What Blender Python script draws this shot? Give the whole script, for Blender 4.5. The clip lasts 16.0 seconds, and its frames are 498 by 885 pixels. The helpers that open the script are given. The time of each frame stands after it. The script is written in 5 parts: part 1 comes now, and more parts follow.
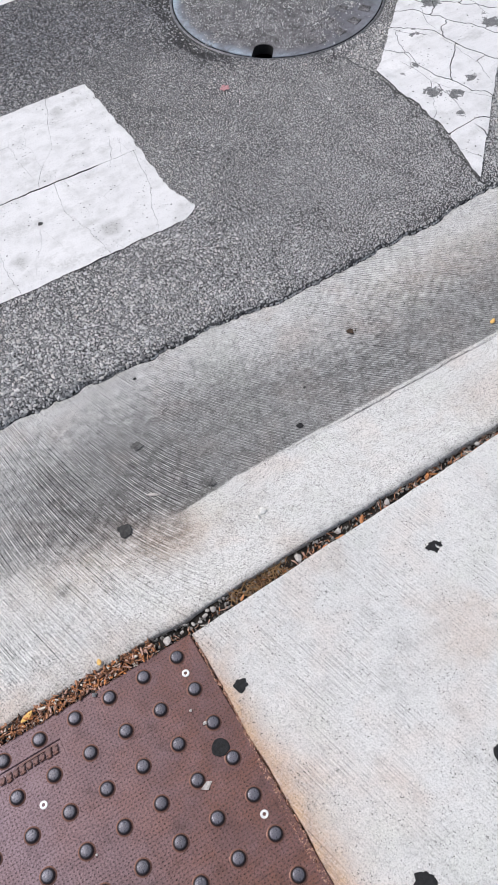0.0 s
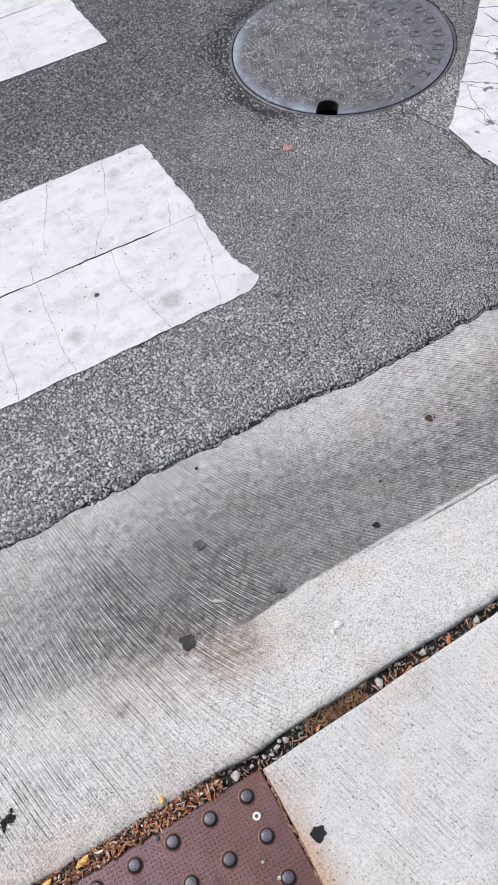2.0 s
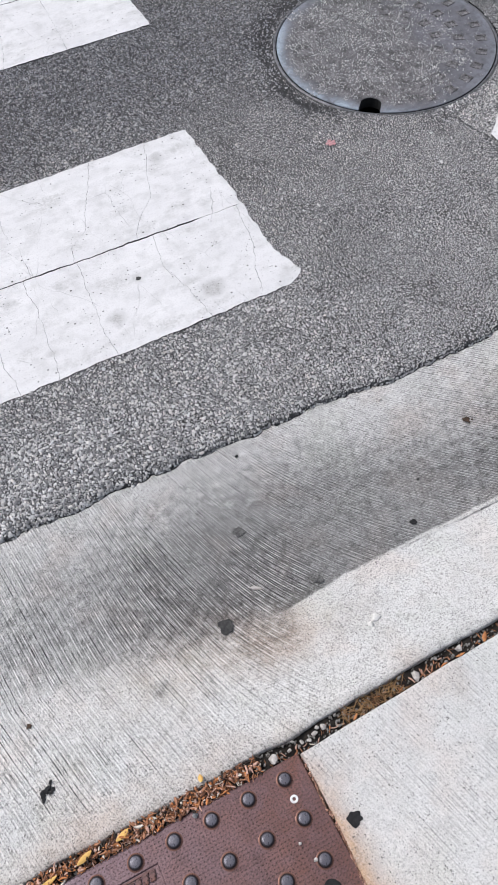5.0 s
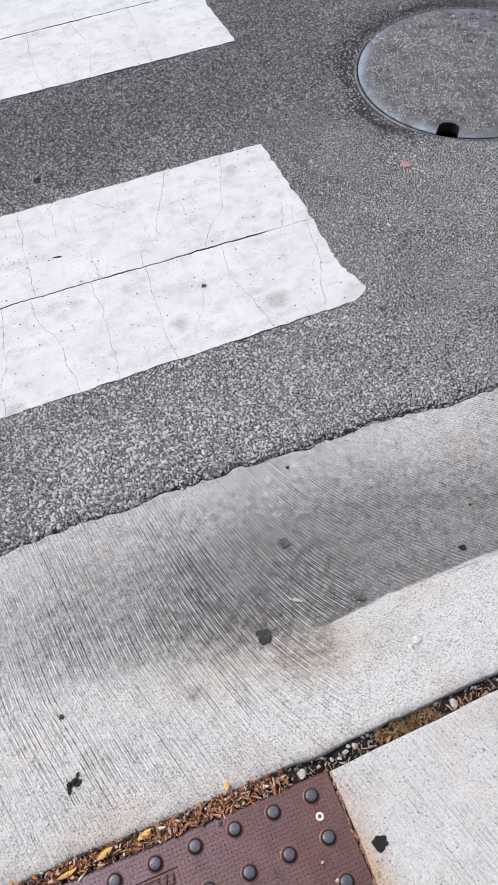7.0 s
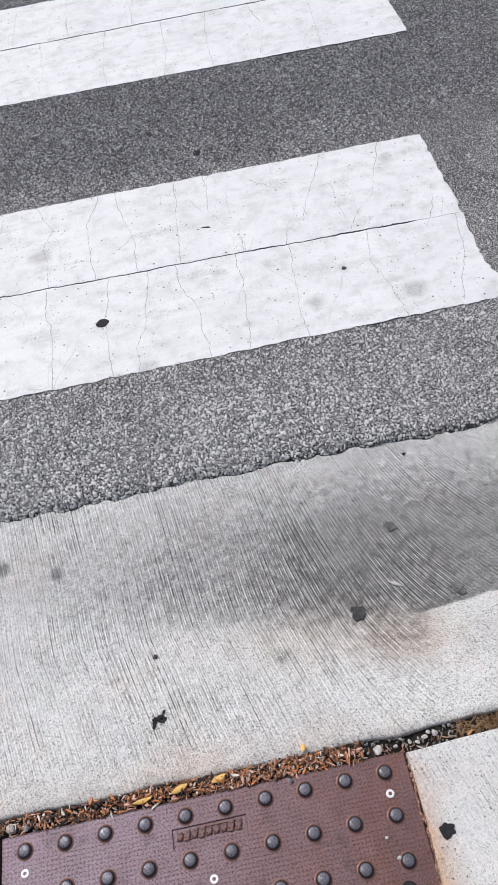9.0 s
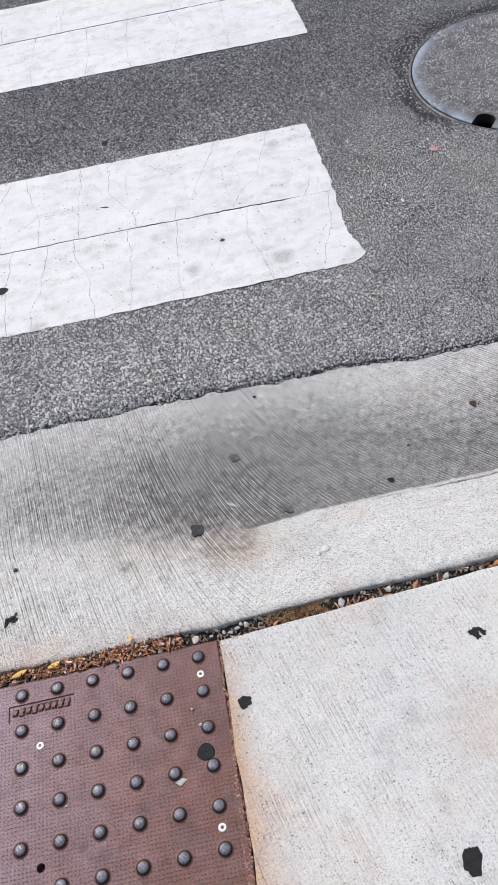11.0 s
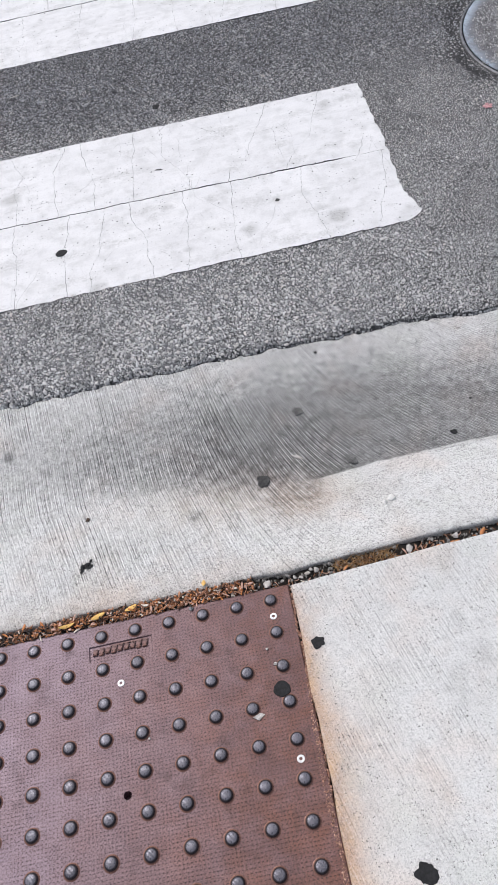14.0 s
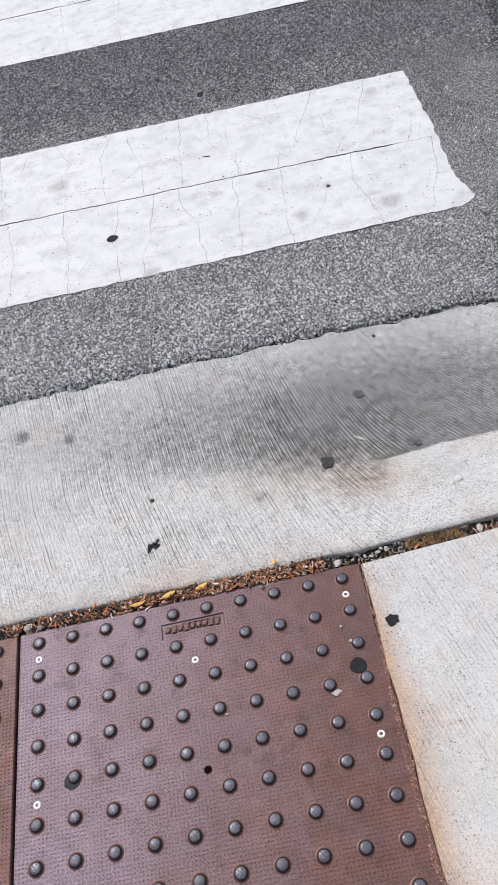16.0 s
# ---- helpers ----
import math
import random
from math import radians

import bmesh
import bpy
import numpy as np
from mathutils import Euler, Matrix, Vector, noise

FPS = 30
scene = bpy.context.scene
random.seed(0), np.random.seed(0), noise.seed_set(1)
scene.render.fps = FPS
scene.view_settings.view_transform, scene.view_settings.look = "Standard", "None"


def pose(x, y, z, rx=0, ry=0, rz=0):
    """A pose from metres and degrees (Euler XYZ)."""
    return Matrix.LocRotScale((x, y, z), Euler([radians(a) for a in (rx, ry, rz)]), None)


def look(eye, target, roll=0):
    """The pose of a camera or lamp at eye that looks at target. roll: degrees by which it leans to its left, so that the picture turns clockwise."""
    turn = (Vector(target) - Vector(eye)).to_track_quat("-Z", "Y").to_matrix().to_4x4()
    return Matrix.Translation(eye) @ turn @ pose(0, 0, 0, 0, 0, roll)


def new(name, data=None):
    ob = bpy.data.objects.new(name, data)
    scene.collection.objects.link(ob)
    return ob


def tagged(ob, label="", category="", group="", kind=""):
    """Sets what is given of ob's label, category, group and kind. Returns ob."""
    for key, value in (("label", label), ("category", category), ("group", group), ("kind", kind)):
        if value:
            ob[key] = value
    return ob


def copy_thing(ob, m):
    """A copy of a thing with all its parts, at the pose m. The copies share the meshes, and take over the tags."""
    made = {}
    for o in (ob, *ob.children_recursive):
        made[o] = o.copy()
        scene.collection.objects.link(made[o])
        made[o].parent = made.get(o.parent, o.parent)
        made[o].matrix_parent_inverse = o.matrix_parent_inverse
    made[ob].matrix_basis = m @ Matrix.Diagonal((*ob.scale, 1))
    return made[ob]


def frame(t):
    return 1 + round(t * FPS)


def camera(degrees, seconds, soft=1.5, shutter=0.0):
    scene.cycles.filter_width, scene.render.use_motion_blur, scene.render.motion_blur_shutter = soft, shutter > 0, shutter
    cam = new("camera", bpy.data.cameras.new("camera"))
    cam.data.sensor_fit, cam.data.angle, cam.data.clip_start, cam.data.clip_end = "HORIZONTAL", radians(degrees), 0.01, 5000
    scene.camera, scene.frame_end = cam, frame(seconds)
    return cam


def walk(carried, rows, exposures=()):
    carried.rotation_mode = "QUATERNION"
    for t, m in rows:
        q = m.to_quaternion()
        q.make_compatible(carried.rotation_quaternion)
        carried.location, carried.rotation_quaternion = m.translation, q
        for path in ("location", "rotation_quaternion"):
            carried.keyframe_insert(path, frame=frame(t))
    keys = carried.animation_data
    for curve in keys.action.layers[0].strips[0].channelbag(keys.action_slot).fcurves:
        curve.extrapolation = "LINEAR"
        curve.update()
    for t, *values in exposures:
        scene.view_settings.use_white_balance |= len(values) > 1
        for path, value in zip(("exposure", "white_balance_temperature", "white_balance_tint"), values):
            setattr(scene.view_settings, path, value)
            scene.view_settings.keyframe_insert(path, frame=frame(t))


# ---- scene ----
cam = camera(34.1, 16.0, soft=0.65)
PATH = [
    (0, (-0.06, -0.533, 1.242), (0.376, 0.511, -0.407), -9.6),
    (0.5, (-0.098, -0.524, 1.252), (0.347, 0.542, -0.381), -9.7),
    (1, (-0.146, -0.533, 1.257), (0.286, 0.562, -0.36), -10.5),
    (1.5, (-0.105, -0.473, 1.243), (0.298, 0.644, -0.367), -11.7),
    (2, (-0.024, -0.348, 1.236), (0.356, 0.774, -0.376), -12.3),
    (2.5, (-0.04, -0.321, 1.231), (0.329, 0.784, -0.395), -12.7),
    (3, (-0.089, -0.335, 1.232), (0.286, 0.749, -0.406), -12.5),
    (3.2, (-0.103, -0.333, 1.231), (0.282, 0.742, -0.411), -11.9),
    (5.3, (-0.13, -0.307, 1.27), (0.266, 0.787, -0.356), -7.1),
    (5.5, (-0.137, -0.309, 1.271), (0.254, 0.8, -0.347), -6.8),
    (6, (-0.147, -0.301, 1.265), (0.229, 0.835, -0.338), -6.5),
    (6.5, (-0.15, -0.305, 1.258), (0.197, 0.853, -0.336), -7.0),
    (7, (-0.131, -0.321, 1.253), (0.176, 0.85, -0.338), -7.9),
    (7.5, (-0.128, -0.327, 1.249), (0.128, 0.858, -0.342), -8.4),
    (8, (-0.133, -0.314, 1.249), (0.014, 0.899, -0.335), -10.0),
    (8.2, (-0.148, -0.306, 1.249), (-0.038, 0.913, -0.334), -9.8),
    (10.3, (-0.104, -0.585, 1.274), (-0.133, 0.706, -0.254), -12.8),
    (10.5, (-0.048, -0.611, 1.277), (-0.046, 0.685, -0.247), -12.5),
    (11, (0.109, -0.65, 1.248), (0.129, 0.634, -0.286), -11.7),
    (11.5, (0.089, -0.665, 1.252), (0.084, 0.591, -0.304), -12.0),
    (12, (0.014, -0.692, 1.246), (-0.022, 0.547, -0.323), -13.0),
    (12.5, (-0.003, -0.702, 1.253), (-0.047, 0.534, -0.319), -13.6),
    (13, (0.01, -0.697, 1.256), (-0.038, 0.544, -0.311), -14.0),
    (13.5, (0.031, -0.698, 1.258), (-0.013, 0.551, -0.303), -14.2),
    (14, (0.022, -0.693, 1.256), (-0.029, 0.557, -0.305), -14.4),
    (14.5, (0.009, -0.685, 1.253), (-0.05, 0.562, -0.309), -14.2),
    (15, (-0.017, -0.677, 1.253), (-0.086, 0.57, -0.309), -14.3),
    (15.5, (-0.069, -0.687, 1.264), (-0.137, 0.558, -0.3), -14.4),
    (16, (-0.101, -0.705, 1.257), (-0.16, 0.544, -0.303), -14.5),
]
EXPOSURES = [(0.0, 0.06), (16.0, 0.06)]
walk(cam, [(t, look(eye, target, roll)) for t, eye, target, roll in PATH], EXPOSURES)

# ---- light: bright overcast daylight ----
world = bpy.data.worlds.new("overcast_sky")
scene.world = world
world.use_nodes = True
wn = world.node_tree
sky = wn.nodes.new("ShaderNodeTexSky")
sky.sky_type, sky.sun_disc = "NISHITA", False
sky.sun_elevation, sky.sun_rotation = radians(56), radians(-40)
sky.dust_density = 3.0
veil = wn.nodes.new("ShaderNodeHueSaturation")
veil.inputs["Saturation"].default_value = 0.55
wn.links.new(sky.outputs[0], veil.inputs["Color"])
wn.links.new(veil.outputs[0], wn.nodes["Background"].inputs[0])
wn.nodes["Background"].inputs[1].default_value = 0.15
sun = new("sun", bpy.data.lights.new("sun", "SUN"))
sun.data.energy, sun.data.angle, sun.data.color = 1.5, radians(20), (1.0, 0.966, 0.972)
sun.matrix_world = look((0, 0, 10), (4.3, -5.1, 0))


# ---- numbers of the place ----
PITCH, PLATE = 0.0597, 0.61
CREASE = 0.218
MANHOLE = (1.131, 1.546)
LID, RING = 0.304, 0.314


def vnoise(x, y, scale, seed):
    """Smooth value noise in -1..1 with cells of that many metres."""
    r = np.random.RandomState(seed)
    table = r.rand(256, 256) * 2 - 1
    u, v = np.asarray(x, float) / scale + 1000, np.asarray(y, float) / scale + 1000
    i, j = np.floor(u).astype(int), np.floor(v).astype(int)
    f, g = u - i, v - j
    f, g = f * f * (3 - 2 * f), g * g * (3 - 2 * g)
    a, b = table[i % 256, j % 256], table[(i + 1) % 256, j % 256]
    c, d = table[i % 256, (j + 1) % 256], table[(i + 1) % 256, (j + 1) % 256]
    return (a * (1 - f) + b * f) * (1 - g) + (c * (1 - f) + d * f) * g


def step(a, b, v):
    t = np.clip((np.asarray(v, float) - a) / (b - a), 0, 1)
    return t * t * (3 - 2 * t)


def rise(x):
    """The kerb and the slab beside the plate climb away from the ramp."""
    x = np.clip(np.asarray(x, float), 0, 2.4)
    return 0.034 * x


def gutter_z(x, y):
    up = rise(x)
    back = up + (-0.022 - up) * np.clip((np.asarray(y, float) - 0.02) / (CREASE - 0.02), 0, 1)
    return np.where(np.asarray(y) < CREASE, back, -0.022 + 0.014 * (np.asarray(y, float) - CREASE) / 0.33)


LEAN = 0.075


def flat_road(x, y):
    """The road climbs gently to its crown; round the manhole it is laid to the steeper lid."""
    x, y = np.asarray(x, float), np.asarray(y, float)
    plain = 0.004 + 0.022 * (np.minimum(y, 6.0) - 0.55)
    near = 1 - step(0.33, 0.56, np.hypot(x - MANHOLE[0], y - MANHOLE[1]))
    return plain + near * (0.027 + LEAN * (y - MANHOLE[1]) - plain)


def road_z(x, y):
    return flat_road(x, y) + 0.0012 * vnoise(x, y, 0.12, 5)


def worn(x, y):
    """0..1: the sunken, tarry asphalt behind the manhole's ring."""
    r = np.hypot(x - MANHOLE[0], y - MANHOLE[1])
    wide = 0.036 + 0.018 * vnoise(x, y, 0.06, 75)
    return np.exp(-((r - 0.336 - 0.010 * vnoise(x, y, 0.04, 74)) / wide) ** 2) * step(0.14, -0.22, x - MANHOLE[0] - 1.2 * (y - MANHOLE[1]))


def road_top(x, y):
    """The laid asphalt with its rounded edge and the dip by the manhole."""
    d = y - road_edge(x)
    return road_z(x, y) - (0.0075 - 0.0022 * step(0.0, 0.35, x)) * (1 - step(-0.004, 0.020, d + 0.004 * vnoise(x, y, 0.015, 76))) - 0.010 * worn(x, y)


def road_edge(x):
    x = np.asarray(x, float)
    y = 0.564 - 0.013 * step(0.05, 0.30, x) - 0.021 * step(0.37, 0.56, x) + 0.007 * step(0.62, 0.76, x) + 0.012 * step(0.90, 1.03, x)
    return y + 0.003 * vnoise(x, x * 0, 0.13, 11) + 0.0038 * vnoise(x, x * 0, 0.035, 12) + 0.0036 * vnoise(x, x * 0, 0.010, 13)


def kerb_back(x):
    x = np.asarray(x, float)
    return 0.014 + 0.012 * np.clip(x, 0, 1.5) + 0.002 * vnoise(x, x * 0, 0.06, 21) + 0.0012 * vnoise(x, x * 0, 0.015, 22)


def slab_front(x):
    x = np.asarray(x, float)
    return -0.014 + 0.030 * np.clip(x, 0, 1.2) + 0.0012 * vnoise(x, x * 0, 0.03, 23)


def stone_fade(x):
    """1 on the coarse old asphalt, 0 on the finer repair patch."""
    return 1 - step(0.10, 0.55, x)


# ---- materials ----
def material(name):
    m = bpy.data.materials.new(name)
    m.use_nodes = True
    return m, m.node_tree, m.node_tree.nodes["Principled BSDF"]


def node(nt, kind, ins=None, **props):
    n = nt.nodes.new(kind)
    for k, v in props.items():
        setattr(n, k, v)
    for k, v in (ins or {}).items():
        if isinstance(v, bpy.types.NodeSocket):
            nt.links.new(v, n.inputs[k])
        else:
            n.inputs[k].default_value = v
    return n


def coords(nt):
    return node(nt, "ShaderNodeTexCoord").outputs["Object"]


def noise_tex(nt, vec, scale, detail=3.0, rough=0.55):
    return node(nt, "ShaderNodeTexNoise", {"Vector": vec, "Scale": scale, "Detail": detail, "Roughness": rough}).outputs["Fac"]


def ramp(nt, value, lo, hi, a=0.0, b=1.0):
    return node(nt, "ShaderNodeMapRange", {"Value": value, "From Min": lo, "From Max": hi, "To Min": a, "To Max": b}).outputs[0]


def calc(nt, op, a, b=0.0, c=0.0):
    return node(nt, "ShaderNodeMath", {0: a, 1: b, 2: c}, operation=op).outputs[0]


def mix(nt, f, a, b, blend="MIX"):
    return node(nt, "ShaderNodeMix", {0: f, 6: a, 7: b}, data_type="RGBA", blend_type=blend).outputs[2]


def rgb(r, g, b):
    return (r, g, b, 1.0)


def attr(nt, name):
    return node(nt, "ShaderNodeAttribute", attribute_name=name).outputs["Fac"]


def bump(nt, height, dist, strength=1.0, normal=None):
    ins = {"Height": height, "Distance": dist, "Strength": strength}
    if normal is not None:
        ins["Normal"] = normal
    return node(nt, "ShaderNodeBump", ins).outputs[0]


def concrete(name, base, groove, pores, rough_sand):
    m, nt, b = material(name)
    co = coords(nt)
    uv = node(nt, "ShaderNodeUVMap", uv_map="broom").outputs[0]
    big, mid, fine = noise_tex(nt, co, 5.0, 4), noise_tex(nt, co, 38.0, 4), noise_tex(nt, co, 430.0, 2)
    cells = node(nt, "ShaderNodeTexVoronoi", {"Vector": co, "Scale": 470.0})
    grain = node(nt, "ShaderNodeSeparateColor", {0: cells.outputs["Color"]}).outputs[0]
    pale = rgb(min(base[0] * 1.25, 0.85), min(base[1] * 1.25, 0.85), min(base[2] * 1.24, 0.84))
    deep = rgb(base[0] * 0.62, base[1] * 0.62, base[2] * 0.61)
    col = mix(nt, ramp(nt, big, 0.3, 0.7), base, rgb(base[0] * 0.88, base[1] * 0.885, base[2] * 0.89))
    col = mix(nt, ramp(nt, mid, 0.45, 0.7, 0, 0.45 * rough_sand), col, rgb(base[0] * 0.74, base[1] * 0.73, base[2] * 0.71))
    stain = attr(nt, "dirt_shade")
    doubt = calc(nt, "MULTIPLY", stain, calc(nt, "SUBTRACT", 1.0, stain))
    dirt_shade = calc(nt, "MULTIPLY_ADD", calc(nt, "MULTIPLY", calc(nt, "SUBTRACT", noise_tex(nt, co, 75.0, 6, 0.72), 0.5), 6.5), doubt, stain)
    col = mix(nt, node(nt, "ShaderNodeClamp", {0: dirt_shade}).outputs[0], col, mix(nt, mid, rgb(0.155, 0.154, 0.153), rgb(0.215, 0.213, 0.21)))
    soft = mix(nt, 1.0, col, rgb(0.82, 0.68, 0.58), "MULTIPLY")
    col = mix(nt, calc(nt, "MULTIPLY", attr(nt, "brown"), ramp(nt, mid, 0.2, 0.8, 0.5, 1.1)), col, soft)
    rusty = mix(nt, ramp(nt, mid, 0.3, 0.7), rgb(0.62, 0.40, 0.24), rgb(0.46, 0.23, 0.11))
    col = mix(nt, calc(nt, "MULTIPLY", attr(nt, "rust"), ramp(nt, mid, 0.2, 0.7, 1.0, 0.55)), col, rusty)
    # sand grains in the paste
    col = mix(nt, ramp(nt, grain, 0.80, 0.97, 0, 0.8 * rough_sand), col, mix(nt, 1.0, col, rgb(0.52, 0.52, 0.52), "MULTIPLY"))
    col = mix(nt, ramp(nt, grain, 0.25, 0.0, 0, 0.5), col, mix(nt, 0.35, mix(nt, 1.0, col, rgb(1.22, 1.22, 1.22), "MULTIPLY"), pale))
    col = mix(nt, ramp(nt, fine, 0.50, 0.64, 0.0, 0.85 * rough_sand), col, mix(nt, 1.0, col, rgb(0.45, 0.45, 0.45), "MULTIPLY"))
    # broom lines hold dust, their crests are rubbed pale
    height = 0.0
    swept = calc(nt, "MULTIPLY", attr(nt, "swept"), groove)
    across = node(nt, "ShaderNodeSeparateXYZ", {0: uv}).outputs[0]
    for pitch, sway, sharp, amount, pale_amount in ((0.0076, 0.85, 0.75, 0.90, 0.85), (0.0042, 0.7, 0.68, 0.75, 0.75)):
        wander = noise_tex(nt, uv, 0.35 / pitch, 2.0, 0.6)
        wave = calc(nt, "SINE", calc(nt, "MULTIPLY", calc(nt, "MULTIPLY_ADD", wander, sway, calc(nt, "DIVIDE", across, pitch)), 6.2832))
        line = ramp(nt, calc(nt, "MULTIPLY_ADD", fine, 0.30, wave), sharp, sharp + 0.30)
        line = calc(nt, "MULTIPLY", line, ramp(nt, noise_tex(nt, uv, 0.8 / pitch, 1.0, 0.5), 0.38, 0.62, 0.15, 1.0))
        line = calc(nt, "MULTIPLY", line, ramp(nt, noise_tex(nt, co, 52.0, 5, 0.7), 0.40, 0.56, 0.14, 1.0))
        some = calc(nt, "MULTIPLY", swept, amount)
        col = mix(nt, calc(nt, "MULTIPLY", line, some), col, mix(nt, 1.0, col, rgb(0.17, 0.17, 0.17), "MULTIPLY"))
        crest = calc(nt, "MULTIPLY", calc(nt, "MULTIPLY", ramp(nt, wave, -0.6, -0.95), ramp(nt, noise_tex(nt, co, 70.0, 4, 0.7), 0.42, 0.58)), calc(nt, "MULTIPLY", swept, pale_amount))
        col = mix(nt, crest, col, mix(nt, 0.6, mix(nt, 1.0, col, rgb(1.3, 1.3, 1.3), "MULTIPLY"), pale))
        height = calc(nt, "SUBTRACT", height, calc(nt, "MULTIPLY", line, some))
    jag = node(nt, "ShaderNodeTexNoise", {"Vector": co, "Scale": 420.0, "Detail": 2.0}).outputs["Color"]
    jag = node(nt, "ShaderNodeVectorMath", {0: jag, 3: 0.0060}, operation="SCALE").outputs[0]
    rag = node(nt, "ShaderNodeVectorMath", {0: co, 1: jag}, operation="ADD").outputs[0]
    vor = node(nt, "ShaderNodeTexVoronoi", {"Vector": rag, "Scale": 210.0})
    bore = calc(nt, "MULTIPLY_ADD", node(nt, "ShaderNodeSeparateColor", {0: vor.outputs["Color"]}).outputs[1], -0.24, vor.outputs["Distance"])
    few = calc(nt, "MULTIPLY", ramp(nt, bore, 0.08, -0.02), ramp(nt, noise_tex(nt, co, 22.0, 4, 0.7), 0.48, 0.62))
    hole = calc(nt, "MULTIPLY", few, calc(nt, "LESS_THAN", node(nt, "ShaderNodeSeparateColor", {0: vor.outputs["Color"]}).outputs[0], pores))
    col = mix(nt, calc(nt, "MULTIPLY", hole, 0.85), col, rgb(0.08, 0.075, 0.07))
    # dark pepper of sand and algae, in drifts, and a faint change of hue
    pep = node(nt, "ShaderNodeTexVoronoi", {"Vector": rag, "Scale": 340.0})
    pick = node(nt, "ShaderNodeSeparateColor", {0: pep.outputs["Color"]})
    drift = ramp(nt, noise_tex(nt, co, 13.0, 5, 0.7), 0.44, 0.64, 0.07, 0.50)
    spot = calc(nt, "MULTIPLY", calc(nt, "LESS_THAN", pick.outputs[0], drift), ramp(nt, calc(nt, "MULTIPLY_ADD", pick.outputs[1], 0.3, pep.outputs["Distance"]), 0.52, 0.36))
    col = mix(nt, calc(nt, "MULTIPLY", spot, ramp(nt, pick.outputs[2], 0.0, 1.0, 0.35, 1.0)), col, rgb(0.075, 0.073, 0.068))
    tint = noise_tex(nt, co, 7.5, 3, 0.6)
    col = mix(nt, ramp(nt, tint, 0.52, 0.68, 0, 0.8), col, mix(nt, 1.0, col, rgb(1.0, 0.94, 0.91), "MULTIPLY"))
    col = mix(nt, ramp(nt, tint, 0.46, 0.34, 0, 0.8), col, mix(nt, 1.0, col, rgb(0.97, 0.985, 0.96), "MULTIPLY"))
    nt.links.new(col, b.inputs["Base Color"])
    b.inputs["Roughness"].default_value = 0.88
    b.inputs["Specular IOR Level"].default_value = 0.3
    h = calc(nt, "ADD", height, calc(nt, "MULTIPLY_ADD", fine, -1.2, calc(nt, "MULTIPLY", grain, -0.3)))
    h = calc(nt, "SUBTRACT", h, calc(nt, "MULTIPLY", hole, 1.4))
    nt.links.new(bump(nt, h, 0.0014, 0.9), b.inputs["Normal"])
    return m


def asphalt_base():
    m, nt, b = material("asphalt_binder")
    co = coords(nt)
    vor = node(nt, "ShaderNodeTexVoronoi", {"Vector": co, "Scale": 210.0})
    cell = node(nt, "ShaderNodeSeparateColor", {0: vor.outputs["Color"]}).outputs[0]
    fine = noise_tex(nt, co, 500.0, 3)
    col = mix(nt, ramp(nt, cell, 0.2, 1.0), rgb(0.026, 0.026, 0.028), rgb(0.20, 0.20, 0.203))
    col = mix(nt, ramp(nt, fine, 0.4, 0.7, 0, 0.7), col, rgb(0.035, 0.035, 0.038))
    col = mix(nt, ramp(nt, noise_tex(nt, co, 4.0, 4), 0.45, 0.7, 0, 0.35), col, rgb(0.12, 0.115, 0.11))
    xyz = node(nt, "ShaderNodeSeparateXYZ", {0: co})
    film = ramp(nt, calc(nt, "MULTIPLY_ADD", noise_tex(nt, co, 6.0, 4), 0.5, xyz.outputs[1]), 1.55, 1.95)
    plain = mix(nt, cell, rgb(0.12, 0.12, 0.123), rgb(0.75, 0.74, 0.73))
    plain = mix(nt, film, plain, mix(nt, 1.0, plain, rgb(0.42, 0.43, 0.46), "MULTIPLY"))
    col = mix(nt, calc(nt, "MULTIPLY", attr(nt, "bare"), ramp(nt, vor.outputs["Distance"], 0.62, 0.45)), col, plain)
    col = mix(nt, calc(nt, "MULTIPLY", attr(nt, "tar"), ramp(nt, fine, 0.35, 0.6, 1.0, 0.5)), col, rgb(0.018, 0.018, 0.020))
    nt.links.new(col, b.inputs["Base Color"])
    b.inputs["Roughness"].default_value = 0.8
    h = calc(nt, "SUBTRACT", calc(nt, "MULTIPLY", cell, 0.8), vor.outputs["Distance"])
    nt.links.new(bump(nt, h, 0.002, 1.0), b.inputs["Normal"])
    return m


